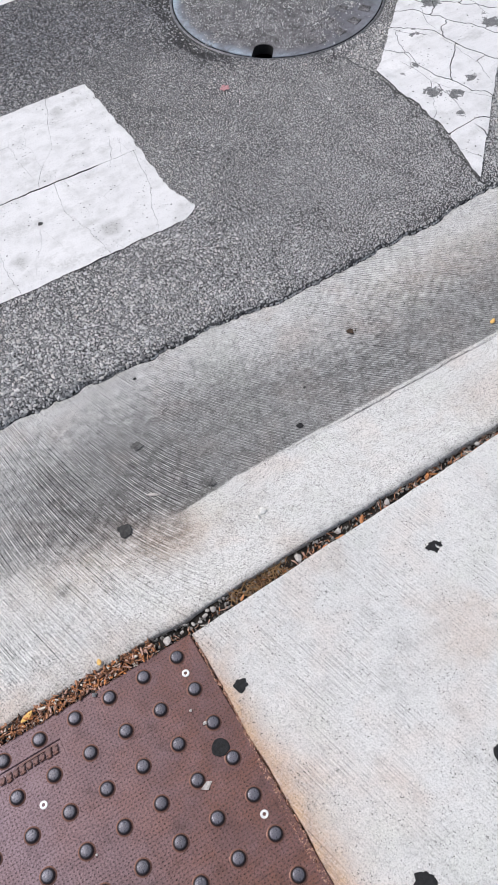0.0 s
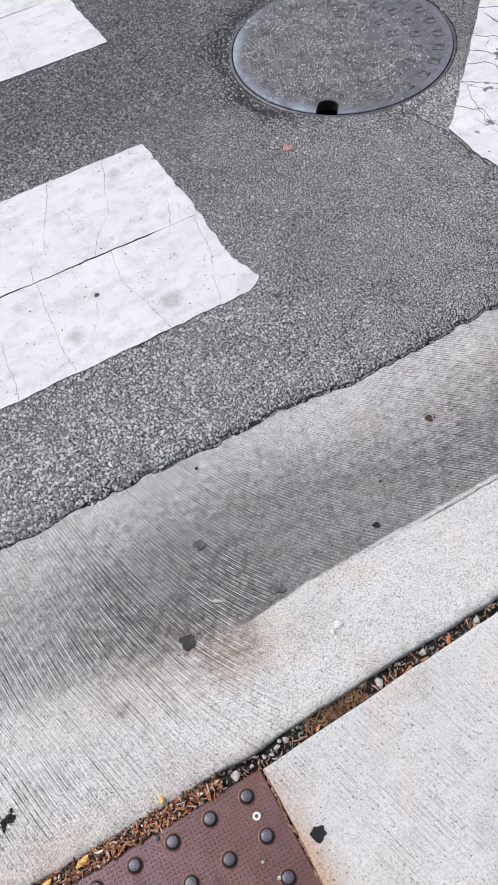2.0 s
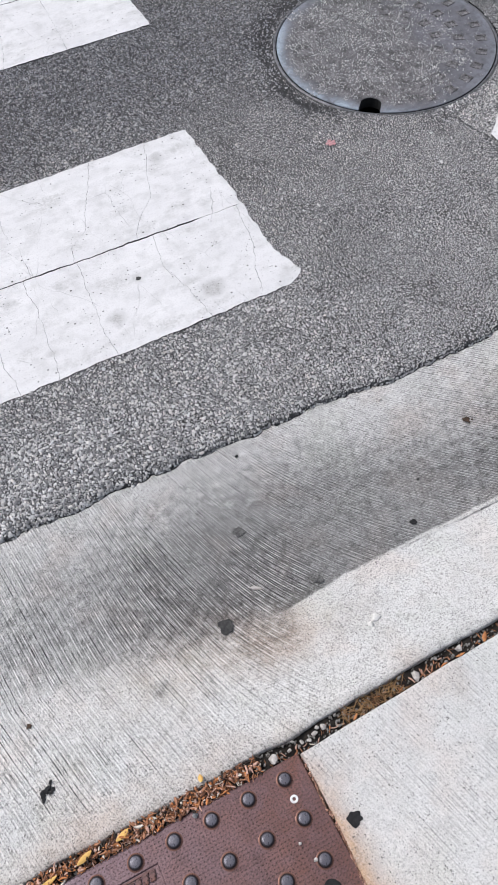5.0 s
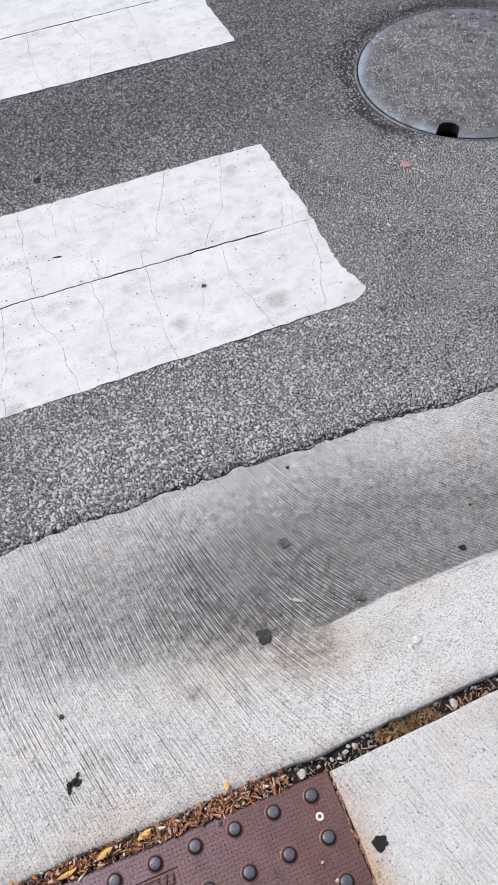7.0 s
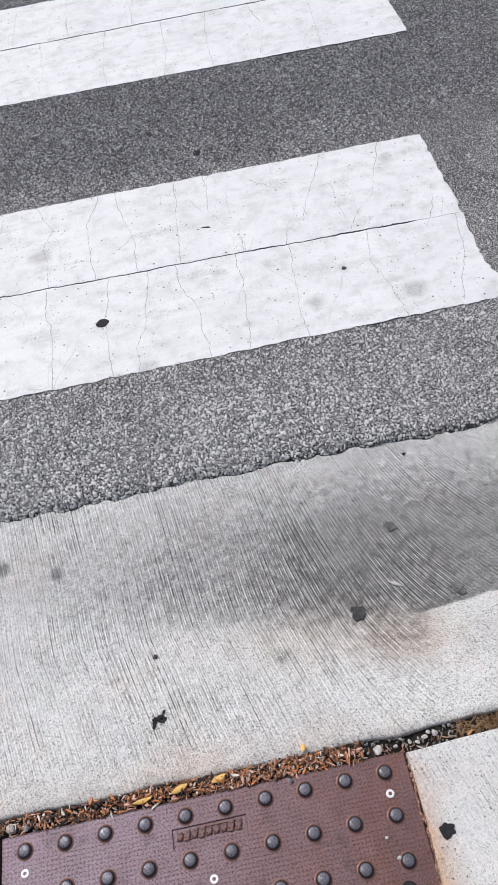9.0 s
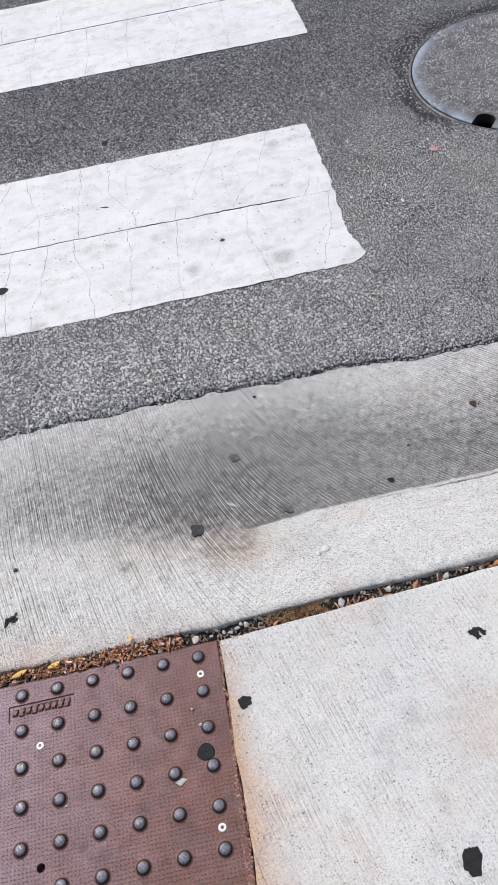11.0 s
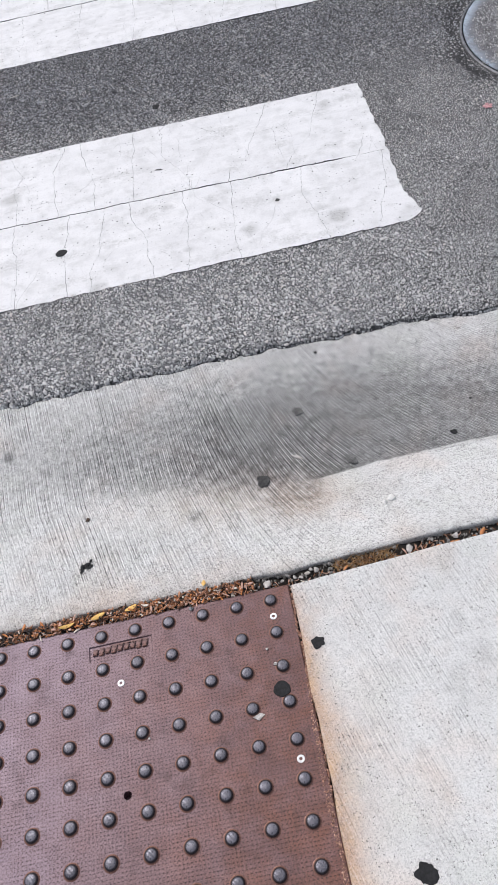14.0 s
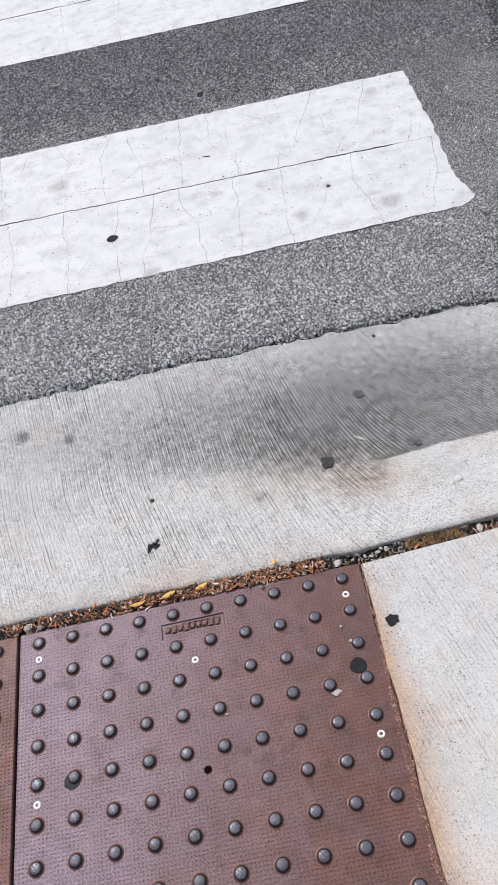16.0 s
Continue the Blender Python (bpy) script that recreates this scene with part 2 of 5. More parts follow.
def stone_mat(name, lo, hi, bias):
    m, nt, b = material(name)
    geo = node(nt, "ShaderNodeNewGeometry")
    rnd = geo.outputs["Random Per Island"]
    co = coords(nt)
    fine = noise_tex(nt, co, 700.0, 3)
    v = ramp(nt, calc(nt, "POWER", rnd, bias), 0.12, 0.88)
    col = mix(nt, v, rgb(lo, lo, lo * 1.06), rgb(hi, hi * 0.985, hi * 0.97))
    hue = node(nt, "ShaderNodeTexWhiteNoise", {"W": calc(nt, "MULTIPLY", rnd, 977.0)}, noise_dimensions="1D").outputs["Value"]
    col = mix(nt, ramp(nt, hue, 0.7, 1.0, 0, 0.35), col, mix(nt, 1.0, col, rgb(1.0, 0.86, 0.74), "MULTIPLY"))
    col = mix(nt, ramp(nt, hue, 0.3, 0.0, 0, 0.35), col, mix(nt, 1.0, col, rgb(0.86, 0.92, 1.0), "MULTIPLY"))
    col = mix(nt, ramp(nt, fine, 0.52, 0.70, 0, 0.45), col, rgb(0.07, 0.07, 0.072))
    col = mix(nt, ramp(nt, noise_tex(nt, co, 5.0, 4), 0.5, 0.72, 0, 0.22), col, rgb(0.12, 0.117, 0.113))
    # pale dust lies on the road towards the gutter
    xyz = node(nt, "ShaderNodeSeparateXYZ", {0: co})
    dust = calc(nt, "MULTIPLY", ramp(nt, xyz.outputs[1], 1.30, 0.70), ramp(nt, xyz.outputs[0], 0.2, 0.8, 0.26, 0.55))
    col = mix(nt, calc(nt, "MULTIPLY", dust, ramp(nt, noise_tex(nt, co, 9.0, 3), 0.3, 0.7, 0.6, 1.0)), col, rgb(0.62, 0.62, 0.63))
    # tyres have rubbed tar and rubber over the stones of the lane
    film = calc(nt, "MULTIPLY", ramp(nt, calc(nt, "MULTIPLY_ADD", noise_tex(nt, co, 6.0, 4), 0.5, xyz.outputs[1]), 1.55, 1.95), ramp(nt, hue, 0.0, 1.0, 1.0, 0.55))
    col = mix(nt, film, col, mix(nt, 1.0, col, rgb(0.37, 0.38, 0.42), "MULTIPLY"))
    nt.links.new(col, b.inputs["Base Color"])
    b.inputs["Roughness"].default_value = 0.62
    nt.links.new(bump(nt, fine, 0.0012, 0.8), b.inputs["Normal"])
    return m


def paint_mat(name, wear):
    """White thermoplastic road paint with grime, pinholes and hair cracks."""
    m, nt, b = material(name)
    co = coords(nt)
    big, mid, fine = noise_tex(nt, co, 7.0, 4), noise_tex(nt, co, 30.0, 4), noise_tex(nt, co, 300.0, 3)
    col = mix(nt, ramp(nt, big, 0.35, 0.7), rgb(0.775, 0.772, 0.782), rgb(0.71, 0.708, 0.72))
    col = mix(nt, ramp(nt, mid, 0.48, 0.72, 0, 0.6), col, rgb(0.53, 0.53, 0.53))
    col = mix(nt, ramp(nt, fine, 0.5, 0.8, 0, 0.45), col, rgb(0.44, 0.44, 0.44))
    streak = node(nt, "ShaderNodeMapping", {"Vector": co, "Scale": (1.6, 16.0, 1.0)}).outputs[0]
    col = mix(nt, ramp(nt, noise_tex(nt, streak, 2.0, 5, 0.65), 0.46, 0.70, 0, 0.28), col, rgb(0.52, 0.52, 0.525))
    # grey tyre smears in drifts
    smear = node(nt, "ShaderNodeMapping", {"Vector": co, "Rotation": (0, 0, 0.12), "Scale": (4.0, 8.0, 1.0)}).outputs[0]
    grime = calc(nt, "MULTIPLY", ramp(nt, noise_tex(nt, smear, 2.2, 4, 0.6), 0.53, 0.66), ramp(nt, noise_tex(nt, co, 160.0, 3, 0.7), 0.40, 0.60, 0.10, 0.6))
    col = mix(nt, grime, col, rgb(0.45, 0.45, 0.445))
    # round scuffs
    for sx, sy, sr in ((0.375, 1.412, 0.022), (0.304, 0.931, 0.030), (0.089, 0.954, 0.020), (-0.110, 1.120, 0.014), (-0.302, 0.869, 0.022), (-0.527, 1.305, 0.03), (0.424, 1.421, 0.009), (-0.065, 0.932, 0.012), (0.010, 1.104, 0.008), (0.173, 1.043, 0.012)):
        far = node(nt, "ShaderNodeVectorMath", {0: co, 1: (sx, sy, 0.02)}, operation="DISTANCE").outputs["Value"]
        spot = calc(nt, "MULTIPLY", ramp(nt, calc(nt, "MULTIPLY_ADD", mid, 0.06, far), sr + 0.036, sr + 0.014), ramp(nt, fine, 0.35, 0.6, 0.85, 0.40))
        col = mix(nt, spot, col, rgb(0.33, 0.33, 0.325))
    vor = node(nt, "ShaderNodeTexVoronoi", {"Vector": co, "Scale": 75.0})
    pick = node(nt, "ShaderNodeSeparateColor", {0: vor.outputs["Color"]}).outputs[0]
    dots = calc(nt, "MULTIPLY", ramp(nt, calc(nt, "MULTIPLY_ADD", pick, 0.35, vor.outputs["Distance"]), 0.21, 0.15), calc(nt, "LESS_THAN", pick, 0.36))
    dots = calc(nt, "MULTIPLY", dots, ramp(nt, mid, 0.40, 0.48))
    pins = node(nt, "ShaderNodeTexVoronoi", {"Vector": co, "Scale": 190.0})
    pin = node(nt, "ShaderNodeSeparateColor", {0: pins.outputs["Color"]}).outputs[0]
    pin = calc(nt, "MULTIPLY", ramp(nt, calc(nt, "MULTIPLY_ADD", pin, 0.5, pins.outputs["Distance"]), 0.36, 0.22), calc(nt, "LESS_THAN", pin, 0.16))
    dots = calc(nt, "MAXIMUM", dots, calc(nt, "MULTIPLY", pin, ramp(nt, noise_tex(nt, co, 17.0, 4, 0.65), 0.50, 0.60)))
    warp = node(nt, "ShaderNodeVectorMath", {0: co, 1: node(nt, "ShaderNodeVectorMath", {0: node(nt, "ShaderNodeTexNoise", {"Vector": co, "Scale": 14.0, "Detail": 2.0}).outputs["Color"], 3: 0.04}, operation="SCALE").outputs[0]}, operation="ADD").outputs[0]
    flat = node(nt, "ShaderNodeMapping", {"Vector": warp, "Scale": (8.0, 2.6, 0.0)}).outputs[0]
    edge = node(nt, "ShaderNodeTexVoronoi", {"Vector": flat, "Scale": 1.0}, feature="DISTANCE_TO_EDGE").outputs["Distance"]
    hair = calc(nt, "MULTIPLY", ramp(nt, edge, 0.0042, 0.0015), ramp(nt, noise_tex(nt, co, 9.0, 2), 0.48 - 0.1 * wear, 0.60 - 0.1 * wear, 0.0, 0.3 + 0.7 * wear))
    dark = calc(nt, "MAXIMUM", dots, hair)
    col = mix(nt, dark, col, rgb(0.06, 0.06, 0.06))
    gone = calc(nt, "MULTIPLY", ramp(nt, noise_tex(nt, co, 26.0, 6, 0.62), 0.66, 0.68), wear)
    col = mix(nt, gone, col, mix(nt, ramp(nt, fine, 0.3, 0.7), rgb(0.08, 0.08, 0.085), rgb(0.3, 0.3, 0.3)))
    if wear:
        for sx, sy, sr in ((1.440, 1.231, 0.026), (1.493, 1.042, 0.026), (1.310, 1.141, 0.012), (1.183, 0.892, 0.022), (1.224, 0.852, 0.018), (1.184, 0.784, 0.012), (1.295, 0.879, 0.014), (1.220, 1.010, 0.013)):
            far = node(nt, "ShaderNodeVectorMath", {0: co, 1: (sx, sy, 0.015)}, operation="DISTANCE").outputs["Value"]
            chip = ramp(nt, calc(nt, "MULTIPLY_ADD", noise_tex(nt, co, 60.0, 4, 0.65), 0.075, far), sr + 0.037, sr + 0.034)
            col = mix(nt, chip, col, mix(nt, ramp(nt, fine, 0.44, 0.58), rgb(0.09, 0.09, 0.095), rgb(0.24, 0.24, 0.24)))
    nt.links.new(col, b.inputs["Base Color"])
    b.inputs["Roughness"].default_value = 0.6
    h = calc(nt, "SUBTRACT", calc(nt, "MULTIPLY_ADD", fine, 0.35, calc(nt, "MULTIPLY", mid, 0.8)), calc(nt, "MULTIPLY", dark, 1.2))
    nt.links.new(bump(nt, h, 0.0012, 0.8), b.inputs["Normal"])
    return m


def rust_iron():
    """Weathered rust-brown cast iron with a fine grid of anti-slip pips."""
    m, nt, b = material("rusty_cast_iron")
    co = coords(nt)
    big, mid, fine = noise_tex(nt, co, 6.0, 4), noise_tex(nt, co, 35.0, 4), noise_tex(nt, co, 350.0, 3)
    # purple base colour includes a painted sky sheen; it gives way to rust rightwards
    col = mix(nt, ramp(nt, big, 0.3, 0.7), rgb(0.225, 0.154, 0.178), rgb(0.275, 0.213, 0.262))
    xyz = node(nt, "ShaderNodeSeparateXYZ", {0: co})
    side = calc(nt, "ADD", xyz.outputs[0], calc(nt, "MULTIPLY", xyz.outputs[1], -0.25))
    col = mix(nt, calc(nt, "MULTIPLY", ramp(nt, side, -0.45, -0.02), ramp(nt, mid, 0.3, 0.65, 0.75, 1.0)), col, mix(nt, ramp(nt, noise_tex(nt, co, 14.0, 4), 0.4, 0.65), rgb(0.142, 0.068, 0.061), rgb(0.190, 0.080, 0.056)))
    col = mix(nt, ramp(nt, mid, 0.55, 0.8, 0, 0.15), col, rgb(0.27, 0.17, 0.155))
    col = mix(nt, ramp(nt, fine, 0.42, 0.70, 0, 0.7), col, rgb(0.06, 0.036, 0.033))
    col = mix(nt, ramp(nt, noise_tex(nt, co, 22.0, 5, 0.65), 0.56, 0.72, 0, 0.6), col, mix(nt, 1.0, col, rgb(0.42, 0.40, 0.40), "MULTIPLY"))
    u = calc(nt, "FRACT", calc(nt, "MULTIPLY", xyz.outputs[0], 1 / 0.00597))
    v = calc(nt, "FRACT", calc(nt, "MULTIPLY", xyz.outputs[1], 1 / 0.00597))
    du, dv = calc(nt, "SUBTRACT", u, 0.5), calc(nt, "SUBTRACT", v, 0.5)
    d = calc(nt, "SQRT", calc(nt, "ADD", calc(nt, "MULTIPLY", du, du), calc(nt, "MULTIPLY", calc(nt, "MULTIPLY", dv, dv), 2.4)))
    pip = calc(nt, "MULTIPLY", ramp(nt, d, 0.24, 0.12), ramp(nt, calc(nt, "ADD", mid, calc(nt, "MULTIPLY", fine, 0.5)), 0.6, 0.85, 0.6, 1.0))
    col = mix(nt, calc(nt, "MULTIPLY", pip, 0.72), col, rgb(0.035, 0.028, 0.030))
    nt.links.new(col, b.inputs["Base Color"])
    b.inputs["Metallic"].default_value = 0.2
    b.inputs["Specular IOR Level"].default_value = 0.35
    nt.links.new(ramp(nt, mid, 0.3, 0.7, 0.44, 0.56), b.inputs["Roughness"])
    h = calc(nt, "MULTIPLY_ADD", fine, 0.4, calc(nt, "MULTIPLY", pip, -0.9))
    nt.links.new(bump(nt, h, 0.0012, 0.8), b.inputs["Normal"])
    return m


def dome_iron():
    """Iron domes: crowns rubbed to grey metal, flanks painted with dark reflections, rust at the foot."""
    m, nt, b = material("worn_shaded_dome_iron")
    co = coords(nt)
    xyz = node(nt, "ShaderNodeSeparateXYZ", {0: co})
    fine = noise_tex(nt, co, 400.0, 3)
    rnd = node(nt, "ShaderNodeObjectInfo").outputs["Random"]
    # dark flanks and a brighter crown put reflection and highlight into the colour
    col = mix(nt, ramp(nt, xyz.outputs[2], 0.0003, 0.0018), rgb(0.21, 0.105, 0.08), rgb(0.040, 0.033, 0.037))
    crown = calc(nt, "MULTIPLY", ramp(nt, xyz.outputs[2], 0.0049, 0.0055), ramp(nt, rnd, 0, 1, 0.65, 1.0))
    col = mix(nt, crown, col, rgb(0.18, 0.176, 0.21))
    u = calc(nt, "ABSOLUTE", calc(nt, "SUBTRACT", calc(nt, "FRACT", calc(nt, "MULTIPLY", xyz.outputs[0], 1 / 0.0016)), 0.5))
    v = calc(nt, "ABSOLUTE", calc(nt, "SUBTRACT", calc(nt, "FRACT", calc(nt, "MULTIPLY", xyz.outputs[1], 1 / 0.0016)), 0.5))
    knurl = calc(nt, "MULTIPLY", ramp(nt, calc(nt, "MAXIMUM", u, v), 0.36, 0.46), crown)
    col = mix(nt, calc(nt, "MULTIPLY", knurl, 0.4), col, rgb(0.07, 0.068, 0.075))
    col = mix(nt, ramp(nt, fine, 0.5, 0.8, 0, 0.5), col, rgb(0.04, 0.034, 0.034))
    nt.links.new(col, b.inputs["Base Color"])
    b.inputs["Metallic"].default_value = 0.5
    nt.links.new(ramp(nt, fine, 0.3, 0.7, 0.24, 0.38), b.inputs["Roughness"])
    nt.links.new(bump(nt, calc(nt, "SUBTRACT", fine, knurl), 0.0005, 0.7), b.inputs["Normal"])
    return m


def mottled(name, a, b2, scale, rough=0.7, metal=0.0, depth=0.0008, island=False, per_object=False):
    m, nt, b = material(name)
    co = coords(nt)
    f = noise_tex(nt, co, scale, 4, 0.6)
    col = mix(nt, ramp(nt, f, 0.35, 0.68), a, b2)
    if island or per_object:
        r = node(nt, "ShaderNodeNewGeometry").outputs["Random Per Island"] if island else node(nt, "ShaderNodeObjectInfo").outputs["Random"]
        col = mix(nt, ramp(nt, r, 0.35, 1, 0, 0.85), col, mix(nt, 1.0, col, rgb(0.22, 0.18, 0.15), "MULTIPLY"))
    nt.links.new(col, b.inputs["Base Color"])
    b.inputs["Roughness"].default_value, b.inputs["Metallic"].default_value = rough, metal
    nt.links.new(bump(nt, noise_tex(nt, co, scale * 4, 3), depth, 0.8), b.inputs["Normal"])
    return m


def litter_mat():
    """Bits of dead leaf, each its own brown."""
    m, nt, b = material("leaf_crumbs")
    rnd = node(nt, "ShaderNodeNewGeometry").outputs["Random Per Island"]
    cr = node(nt, "ShaderNodeValToRGB", {0: rnd})
    cr.color_ramp.interpolation = "CONSTANT"
    shades = ((0.0, (0.030, 0.018, 0.012)), (0.18, (0.17, 0.07, 0.035)), (0.36, (0.44, 0.19, 0.09)), (0.52, (0.52, 0.25, 0.14)), (0.68, (0.74, 0.46, 0.36)), (0.82, (0.68, 0.26, 0.09)), (0.92, (0.80, 0.72, 0.63)))
    el = cr.color_ramp.elements
    while len(el) < len(shades):
        el.new(0.5)
    for e, (p, c) in zip(el, shades):
        e.position, e.color = p, rgb(*c)
    fine = noise_tex(nt, coords(nt), 300.0, 3)
    col = mix(nt, ramp(nt, fine, 0.4, 0.7, 0, 0.6), cr.outputs[0], mix(nt, 1.0, cr.outputs[0], rgb(0.4, 0.36, 0.33), "MULTIPLY"))
    nt.links.new(col, b.inputs["Base Color"])
    b.inputs["Roughness"].default_value = 0.75
    return m


def lid_iron():
    m, nt, b = material("blue_grey_iron")
    co = coords(nt)
    big, mid, fine = noise_tex(nt, co, 9.0, 4), noise_tex(nt, co, 45.0, 4), noise_tex(nt, co, 380.0, 3)
    col = mix(nt, ramp(nt, big, 0.35, 0.65), rgb(0.145, 0.143, 0.158), rgb(0.215, 0.212, 0.235))
    col = mix(nt, ramp(nt, mid, 0.45, 0.7, 0, 0.7), col, rgb(0.10, 0.10, 0.11))
    xyz = node(nt, "ShaderNodeSeparateXYZ", {0: co})
    r = calc(nt, "SQRT", calc(nt, "ADD", calc(nt, "MULTIPLY", xyz.outputs[0], xyz.outputs[0]), calc(nt, "MULTIPLY", xyz.outputs[1], xyz.outputs[1])))
    # pale blue highlight painted into the colour along the rim's left side
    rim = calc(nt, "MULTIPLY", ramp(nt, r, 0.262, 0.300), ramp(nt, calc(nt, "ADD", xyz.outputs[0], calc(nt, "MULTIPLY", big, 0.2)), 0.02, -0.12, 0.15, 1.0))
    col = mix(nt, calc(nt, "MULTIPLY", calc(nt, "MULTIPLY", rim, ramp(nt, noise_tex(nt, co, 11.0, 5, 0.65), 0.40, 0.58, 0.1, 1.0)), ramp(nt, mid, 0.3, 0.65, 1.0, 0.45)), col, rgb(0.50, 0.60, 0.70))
    col = mix(nt, ramp(nt, fine, 0.5, 0.8, 0, 0.5), col, rgb(0.05, 0.05, 0.055))
    crust = ramp(nt, calc(nt, "ADD", calc(nt, "MULTIPLY_ADD", noise_tex(nt, co, 14.0, 4), 0.30, xyz.outputs[0]), calc(nt, "MULTIPLY", calc(nt, "MAXIMUM", calc(nt, "SUBTRACT", -0.12, xyz.outputs[1]), 0.0), 0.7)), 0.29, 0.22)
    crust = calc(nt, "MULTIPLY", crust, ramp(nt, calc(nt, "MULTIPLY_ADD", mid, 0.09, r), 0.335, 0.30))
    patchy = ramp(nt, noise_tex(nt, co, 24.0, 5, 0.7), 0.38, 0.62)
    dull = mix(nt, patchy, rgb(0.090, 0.085, 0.087), rgb(0.26, 0.252, 0.262))
    col = mix(nt, crust, col, mix(nt, ramp(nt, fine, 0.42, 0.60), mix(nt, 1.0, dull, rgb(0.5, 0.5, 0.5), "MULTIPLY"), mix(nt, 1.0, dull, rgb(1.35, 1.33, 1.3), "MULTIPLY")))
    nt.links.new(col, b.inputs["Base Color"])
    b.inputs["Metallic"].default_value = 0.25
    nt.links.new(ramp(nt, mid, 0.3, 0.7, 0.38, 0.6), b.inputs["Roughness"])
    nt.links.new(bump(nt, calc(nt, "MULTIPLY_ADD", mid, 0.7, fine), 0.0008, 0.7), b.inputs["Normal"])
    return m


GUTTER = concrete("broomed_gutter_concrete", rgb(0.77, 0.763, 0.75), 1.0, 0.9, 0.9)
SLAB = concrete("pavement_concrete", rgb(0.775, 0.769, 0.757), 0.50, 0.4, 0.45)
BINDER = asphalt_base()
STONE_OLD = stone_mat("exposed_asphalt_stone", 0.09, 0.84, 1.05)
STONE_FINE = stone_mat("fine_asphalt_stone", 0.23, 0.74, 1.0)
PAINT = paint_mat("white_road_paint", 0.0)
OLD_PAINT = paint_mat("flaking_road_paint", 0.9)
# slab sides coloured dark: edge grime plus painted shade of joints and outlines
PAINT_SIDE = mottled("grimy_shaded_paint_edge", rgb(0.16, 0.16, 0.16), rgb(0.05, 0.05, 0.05), 90.0, 0.8)
IRON = rust_iron()
DOME = dome_iron()
LID_IRON = lid_iron()
DARK_IRON = mottled("dark_iron", rgb(0.09, 0.093, 0.10), rgb(0.20, 0.20, 0.215), 60.0, 0.5, 0.4)
SOIL = mottled("dark_joint_soil", rgb(0.008, 0.007, 0.006), rgb(0.034, 0.027, 0.021), 120.0, 0.95, 0, 0.003)
# near-black colour stands in for the shade inside the pick hole
PIT = mottled("pit_shade_black", rgb(0.01, 0.01, 0.01), rgb(0.02, 0.02, 0.02), 30.0, 0.95)
GUM = mottled("black_trodden_gum", rgb(0.006, 0.006, 0.007), rgb(0.018, 0.018, 0.020), 160.0, 0.85)
GREY_GUM = mottled("grey_worn_gum", rgb(0.030, 0.030, 0.031), rgb(0.07, 0.068, 0.066), 160.0, 0.9)
FAINT_GUM = mottled("faded_gum_stain", rgb(0.055, 0.054, 0.053), rgb(0.17, 0.168, 0.165), 260.0, 0.9)
BROWN_GUM = mottled("brown_trodden_bit", rgb(0.09, 0.055, 0.035), rgb(0.03, 0.02, 0.015), 160.0, 0.9)
ZINC = mottled("zinc_screw", rgb(0.62, 0.62, 0.62), rgb(0.78, 0.78, 0.78), 200.0, 0.4, 0.3)
SCREW_DARK = mottled("screw_socket", rgb(0.03, 0.028, 0.028), rgb(0.08, 0.07, 0.07), 300.0, 0.6)
LEAF = mottled("dry_leaf_brown", rgb(0.62, 0.27, 0.10), rgb(0.40, 0.15, 0.06), 90.0, 0.7, 0, 0.001, per_object=True)
LEAF_YELLOW = mottled("dry_leaf_yellow", rgb(0.78, 0.52, 0.16), rgb(0.70, 0.36, 0.10), 70.0, 0.65)
LITTER = litter_mat()
STRAW = mottled("dry_grass", rgb(0.50, 0.31, 0.14), rgb(0.26, 0.13, 0.06), 60.0, 0.8, 0, 0.001, island=True)
PEBBLE = mottled("pale_pebble", rgb(0.60, 0.57, 0.54), rgb(0.30, 0.27, 0.25), 130.0, 0.6, 0, 0.001)
SHELL = mottled("white_shell", rgb(0.80, 0.79, 0.76), rgb(0.60, 0.59, 0.56), 130.0, 0.5, 0, 0.0005)
GRIT = mottled("grey_grit", rgb(0.40, 0.38, 0.36), rgb(0.20, 0.19, 0.18), 130.0, 0.7, 0, 0.001, island=True)
RUST_CRUMB = mottled("rusty_crumbs", rgb(0.58, 0.36, 0.27), rgb(0.30, 0.13, 0.085), 130.0, 0.85, 0, 0.001, island=True)
PINK = mottled("pink_plastic", rgb(0.76, 0.46, 0.47), rgb(0.60, 0.26, 0.29), 200.0, 0.6)


# ---- mesh helpers ----
def link(name, me, mat, parent=None, label=""):
    ob = new(name, me)
    if mat:
        me.materials.append(mat)
    if parent:
        ob.parent = parent
    if label:
        ob["label"] = label
    return ob


def part(name, bm, mat, parent=None, label="", smooth=False):
    me = bpy.data.meshes.new(name)
    bmesh.ops.recalc_face_normals(bm, faces=bm.faces)
    bm.to_mesh(me)
    bm.free()
    if smooth:
        me.shade_smooth()
    return link(name, me, mat, parent, label)


def from_arrays(name, verts, faces):
    """A mesh from numpy arrays: verts n x 3, faces m x k."""
    me = bpy.data.meshes.new(name)
    n, k = faces.shape
    me.vertices.add(len(verts))
    me.vertices.foreach_set("co", verts.astype(np.float32).ravel())
    me.loops.add(n * k)
    me.loops.foreach_set("vertex_index", faces.astype(np.int32).ravel())
    me.polygons.add(n)
    me.polygons.foreach_set("loop_start", np.arange(0, n * k, k, dtype=np.int32))
    me.polygons.foreach_set("loop_total", np.full(n, k, dtype=np.int32))
    me.update(calc_edges=True)
    return me


